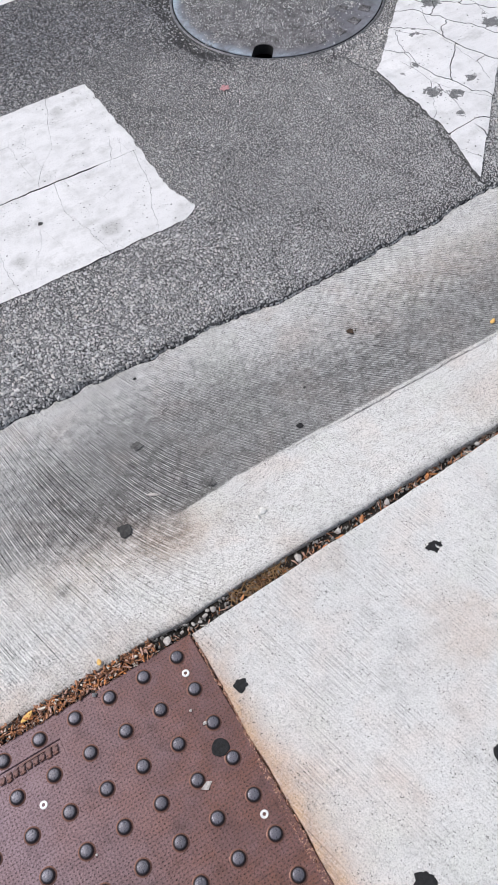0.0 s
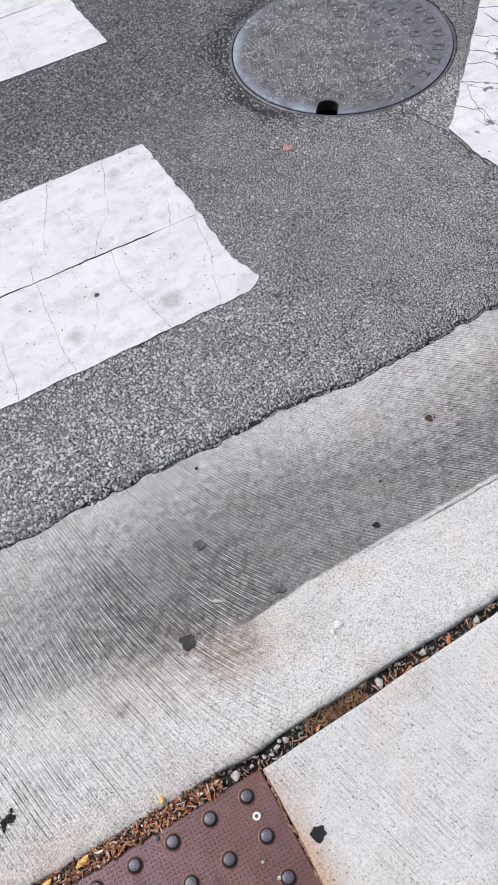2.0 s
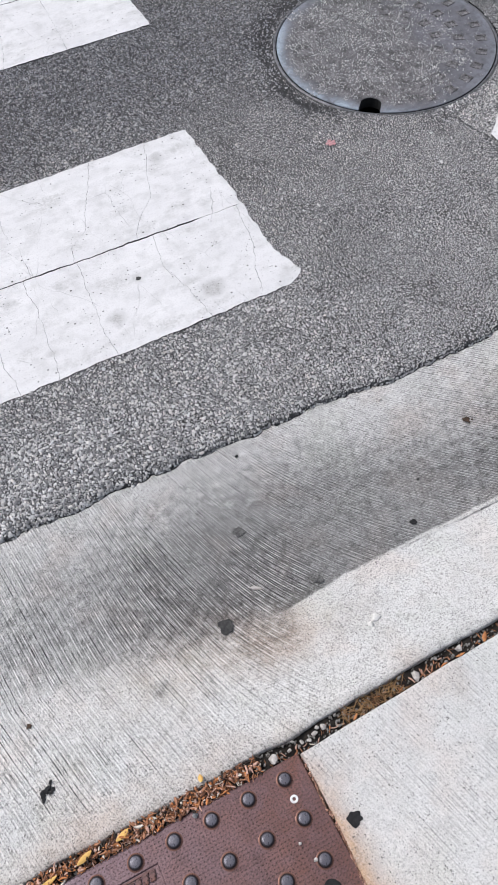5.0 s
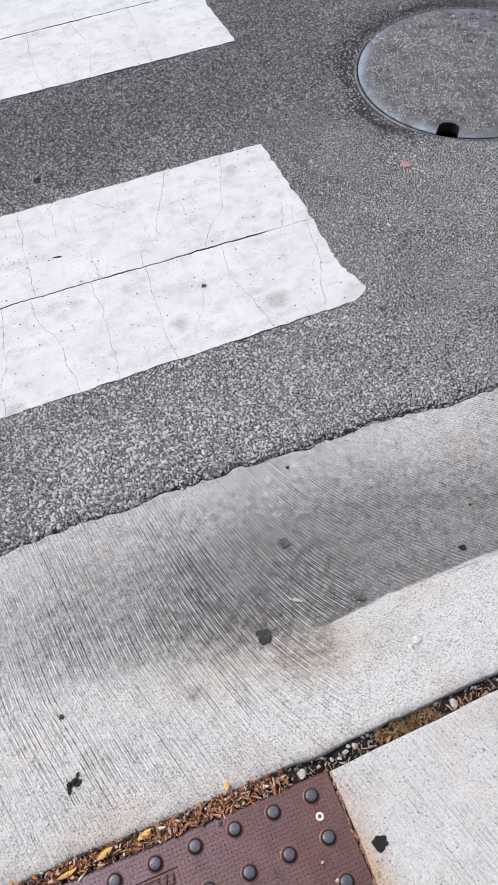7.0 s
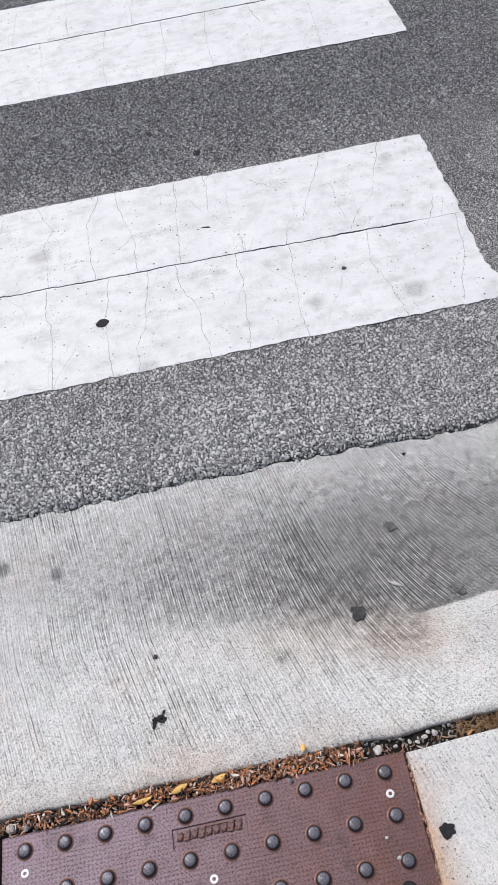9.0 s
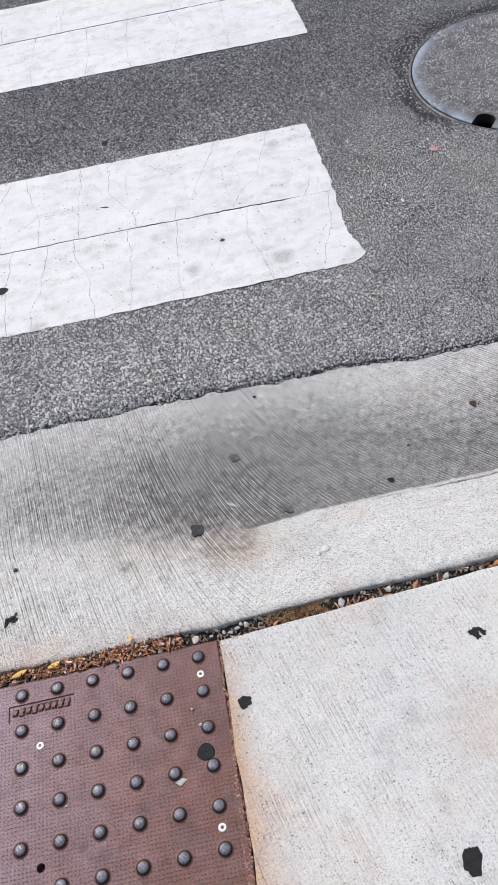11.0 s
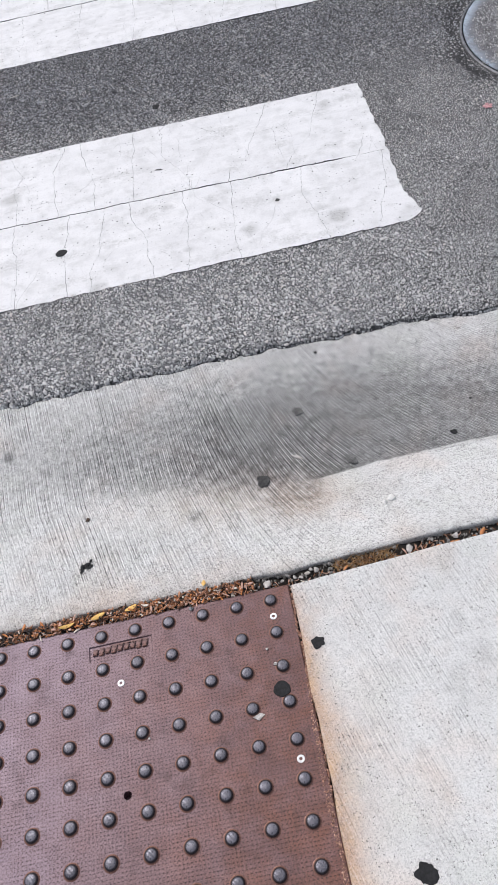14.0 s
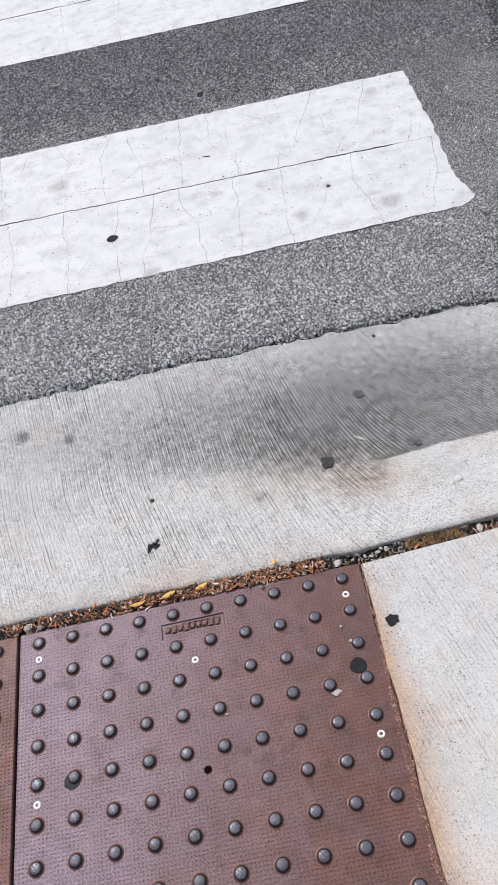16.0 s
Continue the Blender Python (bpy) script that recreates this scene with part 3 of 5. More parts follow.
def span(lo, hi, fine, reach=40.0):
    """Even steps from lo to hi, then ever wider ones out to the reach on both sides."""
    far = [reach * f for f in (0.02, 0.06, 0.15, 0.4, 1.0)]
    mid = np.arange(lo, hi + fine / 2, fine)
    return np.concatenate(([lo - f for f in reversed(far)], mid, [hi + f for f in far]))


def sheet(name, X, Y, Z, mat, keep=None, layers=None, broom=None):
    """A ground sheet over a grid of places, with stain layers and broom direction."""
    nx, ny = X.shape
    idx = np.arange(nx * ny).reshape(nx, ny)
    faces = np.stack([idx[:-1, :-1], idx[1:, :-1], idx[1:, 1:], idx[:-1, 1:]], -1).reshape(-1, 4)
    if keep is not None:
        faces = faces[keep.ravel()[faces].all(1)]
    me = from_arrays(name, np.stack([X, Y, Z], -1).reshape(-1, 3), faces)
    for key, values in (layers or {}).items():
        me.attributes.new(key, "FLOAT", "POINT").data.foreach_set("value", np.clip(values, 0, 1).astype(np.float32).ravel())
    if broom is not None:
        uv = me.uv_layers.new(name="broom")
        uv.data.foreach_set("uv", np.stack(broom, -1).reshape(-1, 2)[faces.ravel()].astype(np.float32).ravel())
    me.shade_smooth()
    return link(name, me, mat)


def blob(rnd, r, wob=0.25, n=14, stretch=1.0, h=0.0008):
    """A thin irregular pat with a rounded rim."""
    bm = bmesh.new()
    n = 40
    k0 = rnd.random() * 50
    ks = []
    for i in range(n):
        p = Vector((math.cos(2 * math.pi * i / n), math.sin(2 * math.pi * i / n), 0))
        ks.append(1 + wob * (1.1 * noise.noise(p * 1.3 + Vector((0, 0, k0))) + 0.45 * noise.noise(p * 3.2 + Vector((0, 0, k0))) + 0.12 * (rnd.random() - 0.5)))
    rings = []
    for f, z in ((1.0, -0.0004), (0.97, h * 0.6), (0.86, h)):
        rings.append([bm.verts.new((math.cos(2 * math.pi * i / n) * r * ks[i] * f * stretch, math.sin(2 * math.pi * i / n) * r * ks[i] * f, z)) for i in range(n)])
    for a, b in zip(rings, rings[1:]):
        for i in range(n):
            bm.faces.new((a[i], a[(i + 1) % n], b[(i + 1) % n], b[i]))
    bm.faces.new(rings[-1])
    return bm


def pebble(rnd, r, flat=0.65):
    bm = bmesh.new()
    bmesh.ops.create_icosphere(bm, subdivisions=1, radius=r)
    k = Vector((rnd.random() * 9, rnd.random() * 9, rnd.random() * 9))
    for v in bm.verts:
        v.co *= 0.9 + 0.75 * noise.noise(v.co / r * 0.9 + k) + rnd.uniform(-0.08, 0.08)
        v.co.z *= flat
    return bm


def stones(name, cx, cy, cz, size, height, mat, seed, sides=5):
    """Many small angular stones in one mesh, each with a flat crown and sloping flanks."""
    r = np.random.RandomState(seed)
    n = len(cx)
    ang = (np.arange(sides) / sides * 2 * np.pi)[None, :] + r.rand(n, 1) * 6.28 + (r.rand(n, sides) - 0.5) * 1.1
    rad = size[:, None] * (0.75 + 0.5 * r.rand(n, sides))
    st = 0.7 + 0.6 * r.rand(n, 1)
    tilt = (r.rand(n, 2) - 0.5) * 1.1
    ca, sa = np.cos(ang), np.sin(ang)
    px, py = rad * ca * st, rad * sa / st
    low = np.stack([cx[:, None] + px, cy[:, None] + py, np.broadcast_to((cz - 0.002)[:, None], px.shape)], -1)
    f = 0.74 + 0.22 * r.rand(n, sides)
    tx, ty = px * f, py * f
    tz = (cz + height)[:, None] + tx * tilt[:, :1] + ty * tilt[:, 1:]
    top = np.stack([cx[:, None] + tx, cy[:, None] + ty, tz], -1)
    verts = np.concatenate([low, top], 1).reshape(-1, 3)
    base = (np.arange(n) * sides * 2)[:, None]
    k = np.arange(sides)
    j = (k + 1) % sides
    tris = [np.stack([base + k, base + j, base + sides + j], -1).reshape(-1, 3), np.stack([base + k, base + sides + j, base + sides + k], -1).reshape(-1, 3)]
    for i in range(1, sides - 1):
        tris.append(np.stack([base[:, 0] + sides, base[:, 0] + sides + i, base[:, 0] + sides + i + 1], -1))
    return link(name, from_arrays(name, verts, np.concatenate(tris)), mat)


# ---- gutter and kerb ----
def build_gutter():
    xs = span(-1.0, 1.75, 0.006)
    vs = np.concatenate(([0.0, 0.0, 0.0015, 0.005], np.linspace(0.011, 0.27, 27), np.linspace(0.274, 0.40, 48), np.linspace(0.41, 0.84, 44), np.linspace(0.844, 1.0, 48)))
    X, V = np.meshgrid(xs, vs, indexing="ij")
    back, front = kerb_back(X), np.full_like(X, 0.60)
    Y = back + (front - back) * V
    Z = gutter_z(X, Y) + 0.0009 * vnoise(X, Y, 0.07, 31) + 0.0005 * vnoise(X, Y, 0.02, 32)
    crack = 0.30 + 0.70 * step(-0.45, 0.10, vnoise(X, Y * 0, 0.06, 44))
    Z -= 0.010 * crack * step(-0.0045, -0.0010, Y - road_edge(X)) + 0.012 * step(0.002, 0.006, Y - road_edge(X))
    Z += 0.0022 * np.exp(-((Y - 0.211) / 0.0035) ** 2) * step(0.2, 0.4, X)
    Z[:, 0] -= 0.07
    Z[:, 1] -= 0.004
    Z[:, 2] -= 0.0014
    n1, n2 = vnoise(X, Y, 0.10, 41), vnoise(X, Y, 0.03, 42)
    yw = Y + 0.010 * n1 + 0.006 * n2
    right = step(0.055, 0.105, X + 0.012 * n2)
    crease = 0.206 + 0.011 * step(0.10, 0.24, X)
    yc = Y + 0.0012 * n2 + 0.0010 * vnoise(X, Y, 0.008, 45)
    lip = 0.009 * step(0.2, 0.45, X)
    lower = right * (0.18 * step(crease - lip - 0.003, crease - lip + 0.002, yc) + 0.82 * step(crease - 0.002, crease + 0.003, yc))
    slant = 0.195 - 0.26 * np.minimum(X, 0)
    lower = lower + (1 - right) * step(slant - 0.05, slant + 0.08, yw)
    side = step(0.15, 0.55, X)
    upper = 1 - (0.74 + 0.15 * side) * np.clip((yw - 0.41 + 0.09 * side) / (0.12 + 0.04 * side), 0, 1)
    reach = step(-0.70, 0.05, X + 0.04 * n1)
    far = 1 - 0.35 * step(0.9, 1.5, X)
    dirt_shade = lower * upper * (0.28 + 0.72 * reach) * far * (0.92 + 0.08 * n1)
    core = np.exp(-(((X - 0.06 - 0.3 * (Y - 0.25)) / 0.16) ** 2 + ((Y - 0.26) / 0.09) ** 2))
    dirt_shade = dirt_shade * 0.95 + 0.22 * core * lower
    dirt_shade = np.maximum(dirt_shade, 0.50 * np.exp(-(((X - 0.045) / 0.065) ** 4 + ((Y - 0.19) / 0.045) ** 2)) * step(0.125, 0.10, X + 0.01 * n2))
    trail = np.exp(-((Y - CREASE - 0.006) / 0.006) ** 2) * step(0.25, 0.5, X)
    dirt_shade = np.maximum(dirt_shade, 0.8 * trail * step(0, 0.002, Y - CREASE + 0.004))
    dirt_shade = np.maximum(dirt_shade, step(0.0016, 0.0008, np.abs(yc - crease + lip + 0.001)) * step(0.25, 0.4, X) * step(-0.5, 0.3, vnoise(X, X * 0, 0.07, 46)))
    for sx, sy, sr, sd in ((-0.621, 0.457, 0.020, 0.95), (-0.520, 0.423, 0.016, 0.9), (-0.147, 0.180, 0.016, 0.55), (0.913, 0.435, 0.02, 0.5), (-0.361, 0.236, 0.006, 0.5), (-0.30, 0.40, 0.05, 0.25)):
        dirt_shade = np.maximum(dirt_shade, sd * np.exp(-(((X - sx) ** 2 + (Y - sy) ** 2) / sr ** 2) ** 1.5))
    dirt_shade = np.maximum(dirt_shade, 0.35 * step(0.02, 0.0, Y - back))
    # shadow line beneath the asphalt's edge, painted into the stain layer
    dirt_shade = np.maximum(dirt_shade, crack * step(-0.005, -0.001, Y - road_edge(X)))
    # the kerb's less lit back edge, painted as a grey band
    dirt_shade = np.maximum(dirt_shade, 0.45 * step(0.022, 0.006, Y - back) * step(0.30, 0.5, X))
    brown = 1.0 * np.exp(-(((X - 0.06) / 0.075) ** 2 + ((Y - 0.165) / 0.05) ** 2)) + 0.6 * np.exp(-(((X + 0.08) / 0.16) ** 2 + ((Y - 0.22) / 0.07) ** 2))
    brown += 0.55 * np.exp(-(((X - 0.85) / 0.22) ** 2 + ((Y - 0.42) / 0.06) ** 2)) + 0.30 * step(0.25, 0.7, vnoise(X, Y, 0.11, 43)) * step(0.2, 0.1, Y)
    brown += 0.35 * step(0.09, 0.03, Y) * step(0.3, -0.2, X)
    s = 0.14 + 0.9 * step(-0.25, 0.55, X)
    broom = (X + s * (np.maximum(Y, 0.26) - 0.3) + np.maximum(s, 0.28) * (np.minimum(Y, 0.26) - 0.26) + 0.002 * n1, (Y - 0.3) * 0.045)
    swept = 1 - 0.95 * step(0.03, 0.12, X) * step(CREASE + 0.012, CREASE - 0.012, Y)
    swept *= 1 - 0.6 * step(0.10, 0.03, Y)
    swept *= 0.75 + 0.4 * n1
    ob = sheet("gutter", X, Y, Z, GUTTER, layers={"dirt_shade": dirt_shade, "brown": brown, "rust": X * 0, "swept": swept}, broom=broom)
    tagged(ob, "broomed grey concrete gutter and kerb with a dark damp stain", "gutter", kind="structure")


# ---- pavement slab beside the plates ----
def build_pavement():
    xs = np.concatenate(([0.001, 0.001, 0.0025, 0.007], np.arange(0.014, 0.90, 0.006), [1.0, 1.2, 1.52, 2.5, 6, 16, 40]))
    vs = np.concatenate(([0, 0, 0.0015, 0.005], np.arange(0.010, 0.72, 0.006), [0.8, 1.0, 1.524]))
    X, V = np.meshgrid(xs, vs, indexing="ij")
    Y = slab_front(X) - V
    X = X + 0.0025 * vnoise(Y, Y * 0, 0.05, 51) * (X < 0.01)
    Z = rise(X) + 0.0008 * vnoise(X, Y, 0.09, 52) + 0.001
    Z[0] -= 0.06
    Z[1] -= 0.003
    Z[:, 0] -= 0.06
    Z[:, 1] -= 0.003
    n1, n2 = vnoise(X, Y, 0.05, 53), vnoise(X, Y, 0.018, 54)
    width = 0.028 + 0.016 * step(-0.12, -0.28, Y) + 0.016 * n1
    rust = 0.95 * np.exp(-np.maximum(X - 0.003, 0) / np.maximum(width, 0.006)) * step(-0.02, -0.14, Y + 0.03 * n2)
    rust += 0.25 * np.exp(-np.maximum(X - 0.003, 0) / 0.012)
    pinkish = 0.45 * step(0.25, 0.6, vnoise(X, Y, 0.13, 55)) * step(0.05, 0.2, X)
    dirt_shade = 0.30 * np.exp(-X / 0.004) + 0.10 * step(0.45, 0.75, vnoise(X, Y, 0.028, 56)) + 0.04 * step(0.2, 0.7, vnoise(X, Y, 0.16, 57))
    ob = sheet("pavement", X, Y, Z, SLAB, layers={"dirt_shade": dirt_shade, "brown": pinkish, "rust": rust, "swept": 0.5 + 0.5 * n1}, broom=(X + 0.25 * Y, Y * 0.022))
    tagged(ob, "pale concrete pavement slab stained with rust along the iron plates", "pavement", kind="structure")
    # the ramp behind the plates
    xs = np.concatenate(([-40, -16, -6, -3], np.arange(-2.0, 0.0, 0.05), [0.0]))
    X, Y = np.meshgrid(xs, -np.concatenate(([PLATE + 0.017, PLATE + 0.017], np.arange(PLATE + 0.02, 1.53, 0.05))), indexing="ij")
    Z = X * 0
    Z[:, 0] -= 0.06
    ob = sheet("ramp", X, Y, Z, SLAB, layers={"dirt_shade": X * 0, "brown": X * 0, "rust": X * 0, "swept": X * 0}, broom=(X, Y * 0.022))
    tagged(ob, "pale concrete ramp behind the iron plates", "pavement", kind="structure")
    X, Y = np.meshgrid(np.array([-40.0, -5, 5, 40]), np.array([-40.0, -10, -1.50]), indexing="ij")
    ob = sheet("ground", X, Y, X * 0 - 0.004, SLAB, layers={"dirt_shade": X * 0, "brown": X * 0, "rust": X * 0, "swept": X * 0}, broom=(X, Y * 0.02))
    tagged(ob, "plain concrete ground behind the ramp", "ground", kind="structure")
    xs = np.concatenate(([-40, -16, -6, -3], np.arange(-2.2, -1.23, 0.05), [-1.226, -1.226]))
    X, V = np.meshgrid(xs, np.concatenate(([0, 0], np.linspace(0.01, 0.61, 14))), indexing="ij")
    Y = slab_front(X) - V
    Z = X * 0
    Z[:, 0] -= 0.06
    Z[-1] -= 0.06
    ob = sheet("pavement_beyond", X, Y, Z, SLAB, layers={"dirt_shade": X * 0, "brown": X * 0, "rust": X * 0, "swept": X * 0}, broom=(X, Y * 0.022))
    tagged(ob, "pale concrete pavement beyond the iron plates", "pavement", kind="structure")
    # bed below plates and joints
    X, Y = np.meshgrid(np.array([-40.0, -1.0, 0.0, 1.5, 40.0]), np.array([-1.6, -0.7, 0.1]), indexing="ij")
    tagged(sheet("bed", X, Y, X * 0 - 0.05, SOIL), "dark soil bed below the plates", "ground", kind="structure")


# ---- road ----
def build_road():
    xs = span(-0.95, 1.75, 0.007)
    vs = np.concatenate(([0, 0, 0.004, 0.009], np.arange(0.016, 2.25, 0.007), [2.35, 2.6, 3.2, 4.5, 7, 12, 20, 40]))
    X, V = np.meshgrid(xs, vs, indexing="ij")
    Y = road_edge(X) + V
    Z = np.where(V < 2.3, road_top(X, Y) - 0.0003, road_z(X, Y))
    r = np.hypot(X - MANHOLE[0], Y - MANHOLE[1])
    Z -= 0.003 * ((X > 1.15) & ((Y - X) / 2 ** 0.5 < -0.07) & ((Y - X) / 2 ** 0.5 > -0.335))
    Z[:, 0] -= 0.035
    Z[:, 1] -= 0.003
    tar = worn(X, Y)
    ob = sheet("road", X, Y, Z, BINDER, keep=(r > 0.309), layers={"tar": tar, "bare": np.maximum(np.maximum(step(-0.80, -0.92, X), step(0.0, 0.1, Y - 2.72 + 0.75 * np.clip(X - 0.1, 0, 2))), np.maximum(step(1.66, 1.74, X), step(0.0, 0.08, (-0.72 - X) - (Y - 0.55) / 9)))})
    return tagged(ob, "worn grey asphalt road with exposed stones and a ragged edge", "road", kind="structure")


def on_marking(x, y):
    """True where a white marking, the lid or the open repair seam covers the asphalt."""
    first = (y > 0.863) & (y < 1.489 - 0.024 * (x - 0.1)) & (x < 0.478)
    second = (y > 2.026 - 0.04 * (x - 0.1)) & (y < 2.63) & (x < 0.61)
    s, w = (x + y) / 2 ** 0.5, (y - x) / 2 ** 0.5
    third = (x > 1.150 - 0.048 * step(-0.2, -0.34, w)) & (w < -0.055) & (w > -0.345)
    lid = np.hypot(x - MANHOLE[0], y - MANHOLE[1]) < RING + 0.002
    return first | second | third | lid


def stamp(taken, x, y, size):
    """Marks the millimetres of road that these stones cover."""
    i0, j0 = ((x + 0.9) * 1000).astype(int), ((y - 0.5) * 1000).astype(int)
    most = int(size.max() * 1000) + 1
    for di in range(-most, most + 1):
        for dj in range(-most, most + 1):
            hit = math.hypot(di, dj) <= size * 1000
            taken[np.clip(i0[hit] + di, 0, 2699), np.clip(j0[hit] + dj, 0, 2399)] = True


def build_aggregate(road):
    """Angular stones from large to small, each size filling the room that the larger ones leave."""
    r = np.random.RandomState(7)
    taken = np.zeros((2700, 2400), bool)
    kinds = (("coarse_aggregate", STONE_OLD, 0.0090, 0.0030, 0.0024, 6, "large pale angular stones standing out of old asphalt"),
             ("middle_aggregate", STONE_OLD, 0.0055, 0.0021, 0.0015, 5, "angular grey stones of the worn asphalt"),
             ("fine_aggregate", STONE_FINE, 0.0035, 0.0014, 0.0009, 4, "fine grey stones between the larger ones"))
    for rank, (name, mat, gap, least, more, sides, label) in enumerate(kinds):
        gx, gy = np.meshgrid(np.arange(-0.86, 1.72, gap), np.arange(0.52, 2.74, gap), indexing="ij")
        x, y = gx.ravel() + (r.rand(gx.size) - 0.5) * gap * 0.9, gy.ravel() + (r.rand(gx.size) - 0.5) * gap * 0.9
        d = y - road_edge(x)
        old = stone_fade(x + 0.25 * (y - 1.2) + 0.12 * vnoise(x, y, 0.2, 71))
        old = np.where((x > 1.12) & (y < 1.25), 0.7, old)
        outer = step(1.46, 1.66, y + 0.05 * vnoise(x, y, 0.15, 77)) * step(1.25, 0.90, x)
        kerb = step(0.30, 0.04, d + 0.05 * vnoise(x, y, 0.07, 78))
        if rank == 0:
            share = 0.018 + 0.16 * old + 0.62 * kerb * step(0.55, -0.15, x) + 0.10 * outer
        elif rank == 1:
            share = 0.07 + 0.75 * np.maximum(old, outer) + 0.30 * kerb * step(1.0, 0.3, x)
        else:
            share = 1.0 - 0.25 * outer
        share = share * (0.92 + 0.25 * vnoise(x, y, 0.05, 79))
        take = (r.rand(x.size) < share) & (d > 0.001) & ~on_marking(x, y)
        take &= (y < 2.75 - 0.75 * np.clip(x - 0.1, 0, 2)) & (y - 0.55 > (-0.72 - x) * 9)
        seam = (np.abs(x - 1.118 + 0.04 * step(0.80, 0.65, y) - 0.012 * vnoise(y, y * 0, 0.03, 72)) < 0.0028) & (y < 1.06)
        seam |= (np.abs(x - 1.124 + 0.13 * (y - 1.05) - 0.010 * vnoise(y, y * 0, 0.03, 73)) < 0.003) & (y > 1.03) & (y < 1.25)
        take &= ~seam & (r.rand(x.size) > worn(x, y) * (0.45 if rank < 2 else 0.9))
        take &= ~taken[((x + 0.9) * 1000).astype(int), ((y - 0.5) * 1000).astype(int)]
        x, y = x[take], y[take]
        size = least + more * r.rand(x.size) ** (1.6 if rank == 0 else 1.2)
        h = (0.0004, 0.0000, -0.0003)[rank] + (0.0022, 0.0019, 0.0014)[rank] * r.rand(x.size)
        ob = stones(name, x, y, road_top(x, y), size, h, mat, 17 + rank, sides)
        ob.parent = road
        tagged(ob, label, kind="stuff")
        if rank < 2:
            stamp(taken, x, y, size * 0.80)
    # broken edge above the gutter
    n = 2200
    x = r.rand(n) ** 1.25 * 2.4 - 0.85
    d = r.rand(n)
    y = road_edge(x) + 0.007 - 0.008 * d
    ob = stones("edge_stones", x, y, gutter_z(x, y) + 0.0045 - 0.0055 * d, 0.0018 + 0.0026 * r.rand(n) ** 2, 0.001 + 0.002 * r.rand(n), STONE_OLD, 19)
    ob.parent = road
    tagged(ob, "loose angular stones along the ragged asphalt edge", kind="stuff")


# ---- road markings: cracked thermoplastic, piece by piece ----
def crack_line(course, y0, y1, seed, n=44):
    """A hair crack across a course of paint, by where it runs (share of the width, x)."""
    ys = np.linspace(y0, y1, n)
    xs = np.interp(np.linspace(0, 1, n), [p[0] for p in course], [p[1] for p in course])
    return np.stack([xs + 0.0045 * vnoise(ys, ys * 0 + seed, 0.045, seed) + 0.0024 * vnoise(ys, ys * 0, 0.016, seed + 1) + 0.0013 * vnoise(ys, ys * 0, 0.006, seed + 2), ys], -1)


def slab_piece(name, left, right, parent, mat, thick, gap, z_of, low_wob, up_wob):
    """One slab of paint between two crack lines, a hair apart from its neighbours."""
    def shift(line, d):
        return [(p[0] + d, p[1]) for p in line]
    n = 22
    l, r = shift(left, gap), shift(right, -gap)
    bottom = [(l[0][0] + (r[0][0] - l[0][0]) * i / n, l[0][1] + (r[0][1] - l[0][1]) * i / n) for i in range(1, n)]
    top = [(r[-1][0] + (l[-1][0] - r[-1][0]) * i / n, r[-1][1] + (l[-1][1] - r[-1][1]) * i / n) for i in range(1, n)]
    bottom = [(x, y + float(low_wob(x))) for x, y in bottom]
    top = [(x, y + float(up_wob(x))) for x, y in top]
    l = [(l[0][0], l[0][1] + float(low_wob(l[0][0])))] + l[1:-1] + [(l[-1][0], l[-1][1] + float(up_wob(l[-1][0])))]
    r = [(r[0][0], r[0][1] + float(low_wob(r[0][0])))] + r[1:-1] + [(r[-1][0], r[-1][1] + float(up_wob(r[-1][0])))]
    loop = bottom + r + top + l[::-1]
    bm = bmesh.new()
    cx, cy = sum(p[0] for p in loop) / len(loop), sum(p[1] for p in loop) / len(loop)
    rings = []
    for inset, z in ((0.0, -0.004), (0.0, thick * 0.85), (0.0005, thick)):
        ring = []
        for x, y in loop:
            d = Vector((cx - x, cy - y)).normalized() * inset
            ring.append(bm.verts.new((x + d.x, y + d.y, float(z_of(x, y)) + z)))
        rings.append(ring)
    m = len(loop)
    for a, b in zip(rings, rings[1:]):
        for i in range(m):
            bm.faces.new((a[i], a[(i + 1) % m], b[(i + 1) % m], b[i]))
    top_face = bm.faces.new(rings[-1])
    top_face.normal_update()
    bmesh.ops.triangulate(bm, faces=[top_face], ngon_method="EAR_CLIP")
    bm.normal_update()
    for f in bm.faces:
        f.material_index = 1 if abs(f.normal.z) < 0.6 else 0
    ob = part(name, bm, mat, parent)
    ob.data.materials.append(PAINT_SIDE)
    return ob


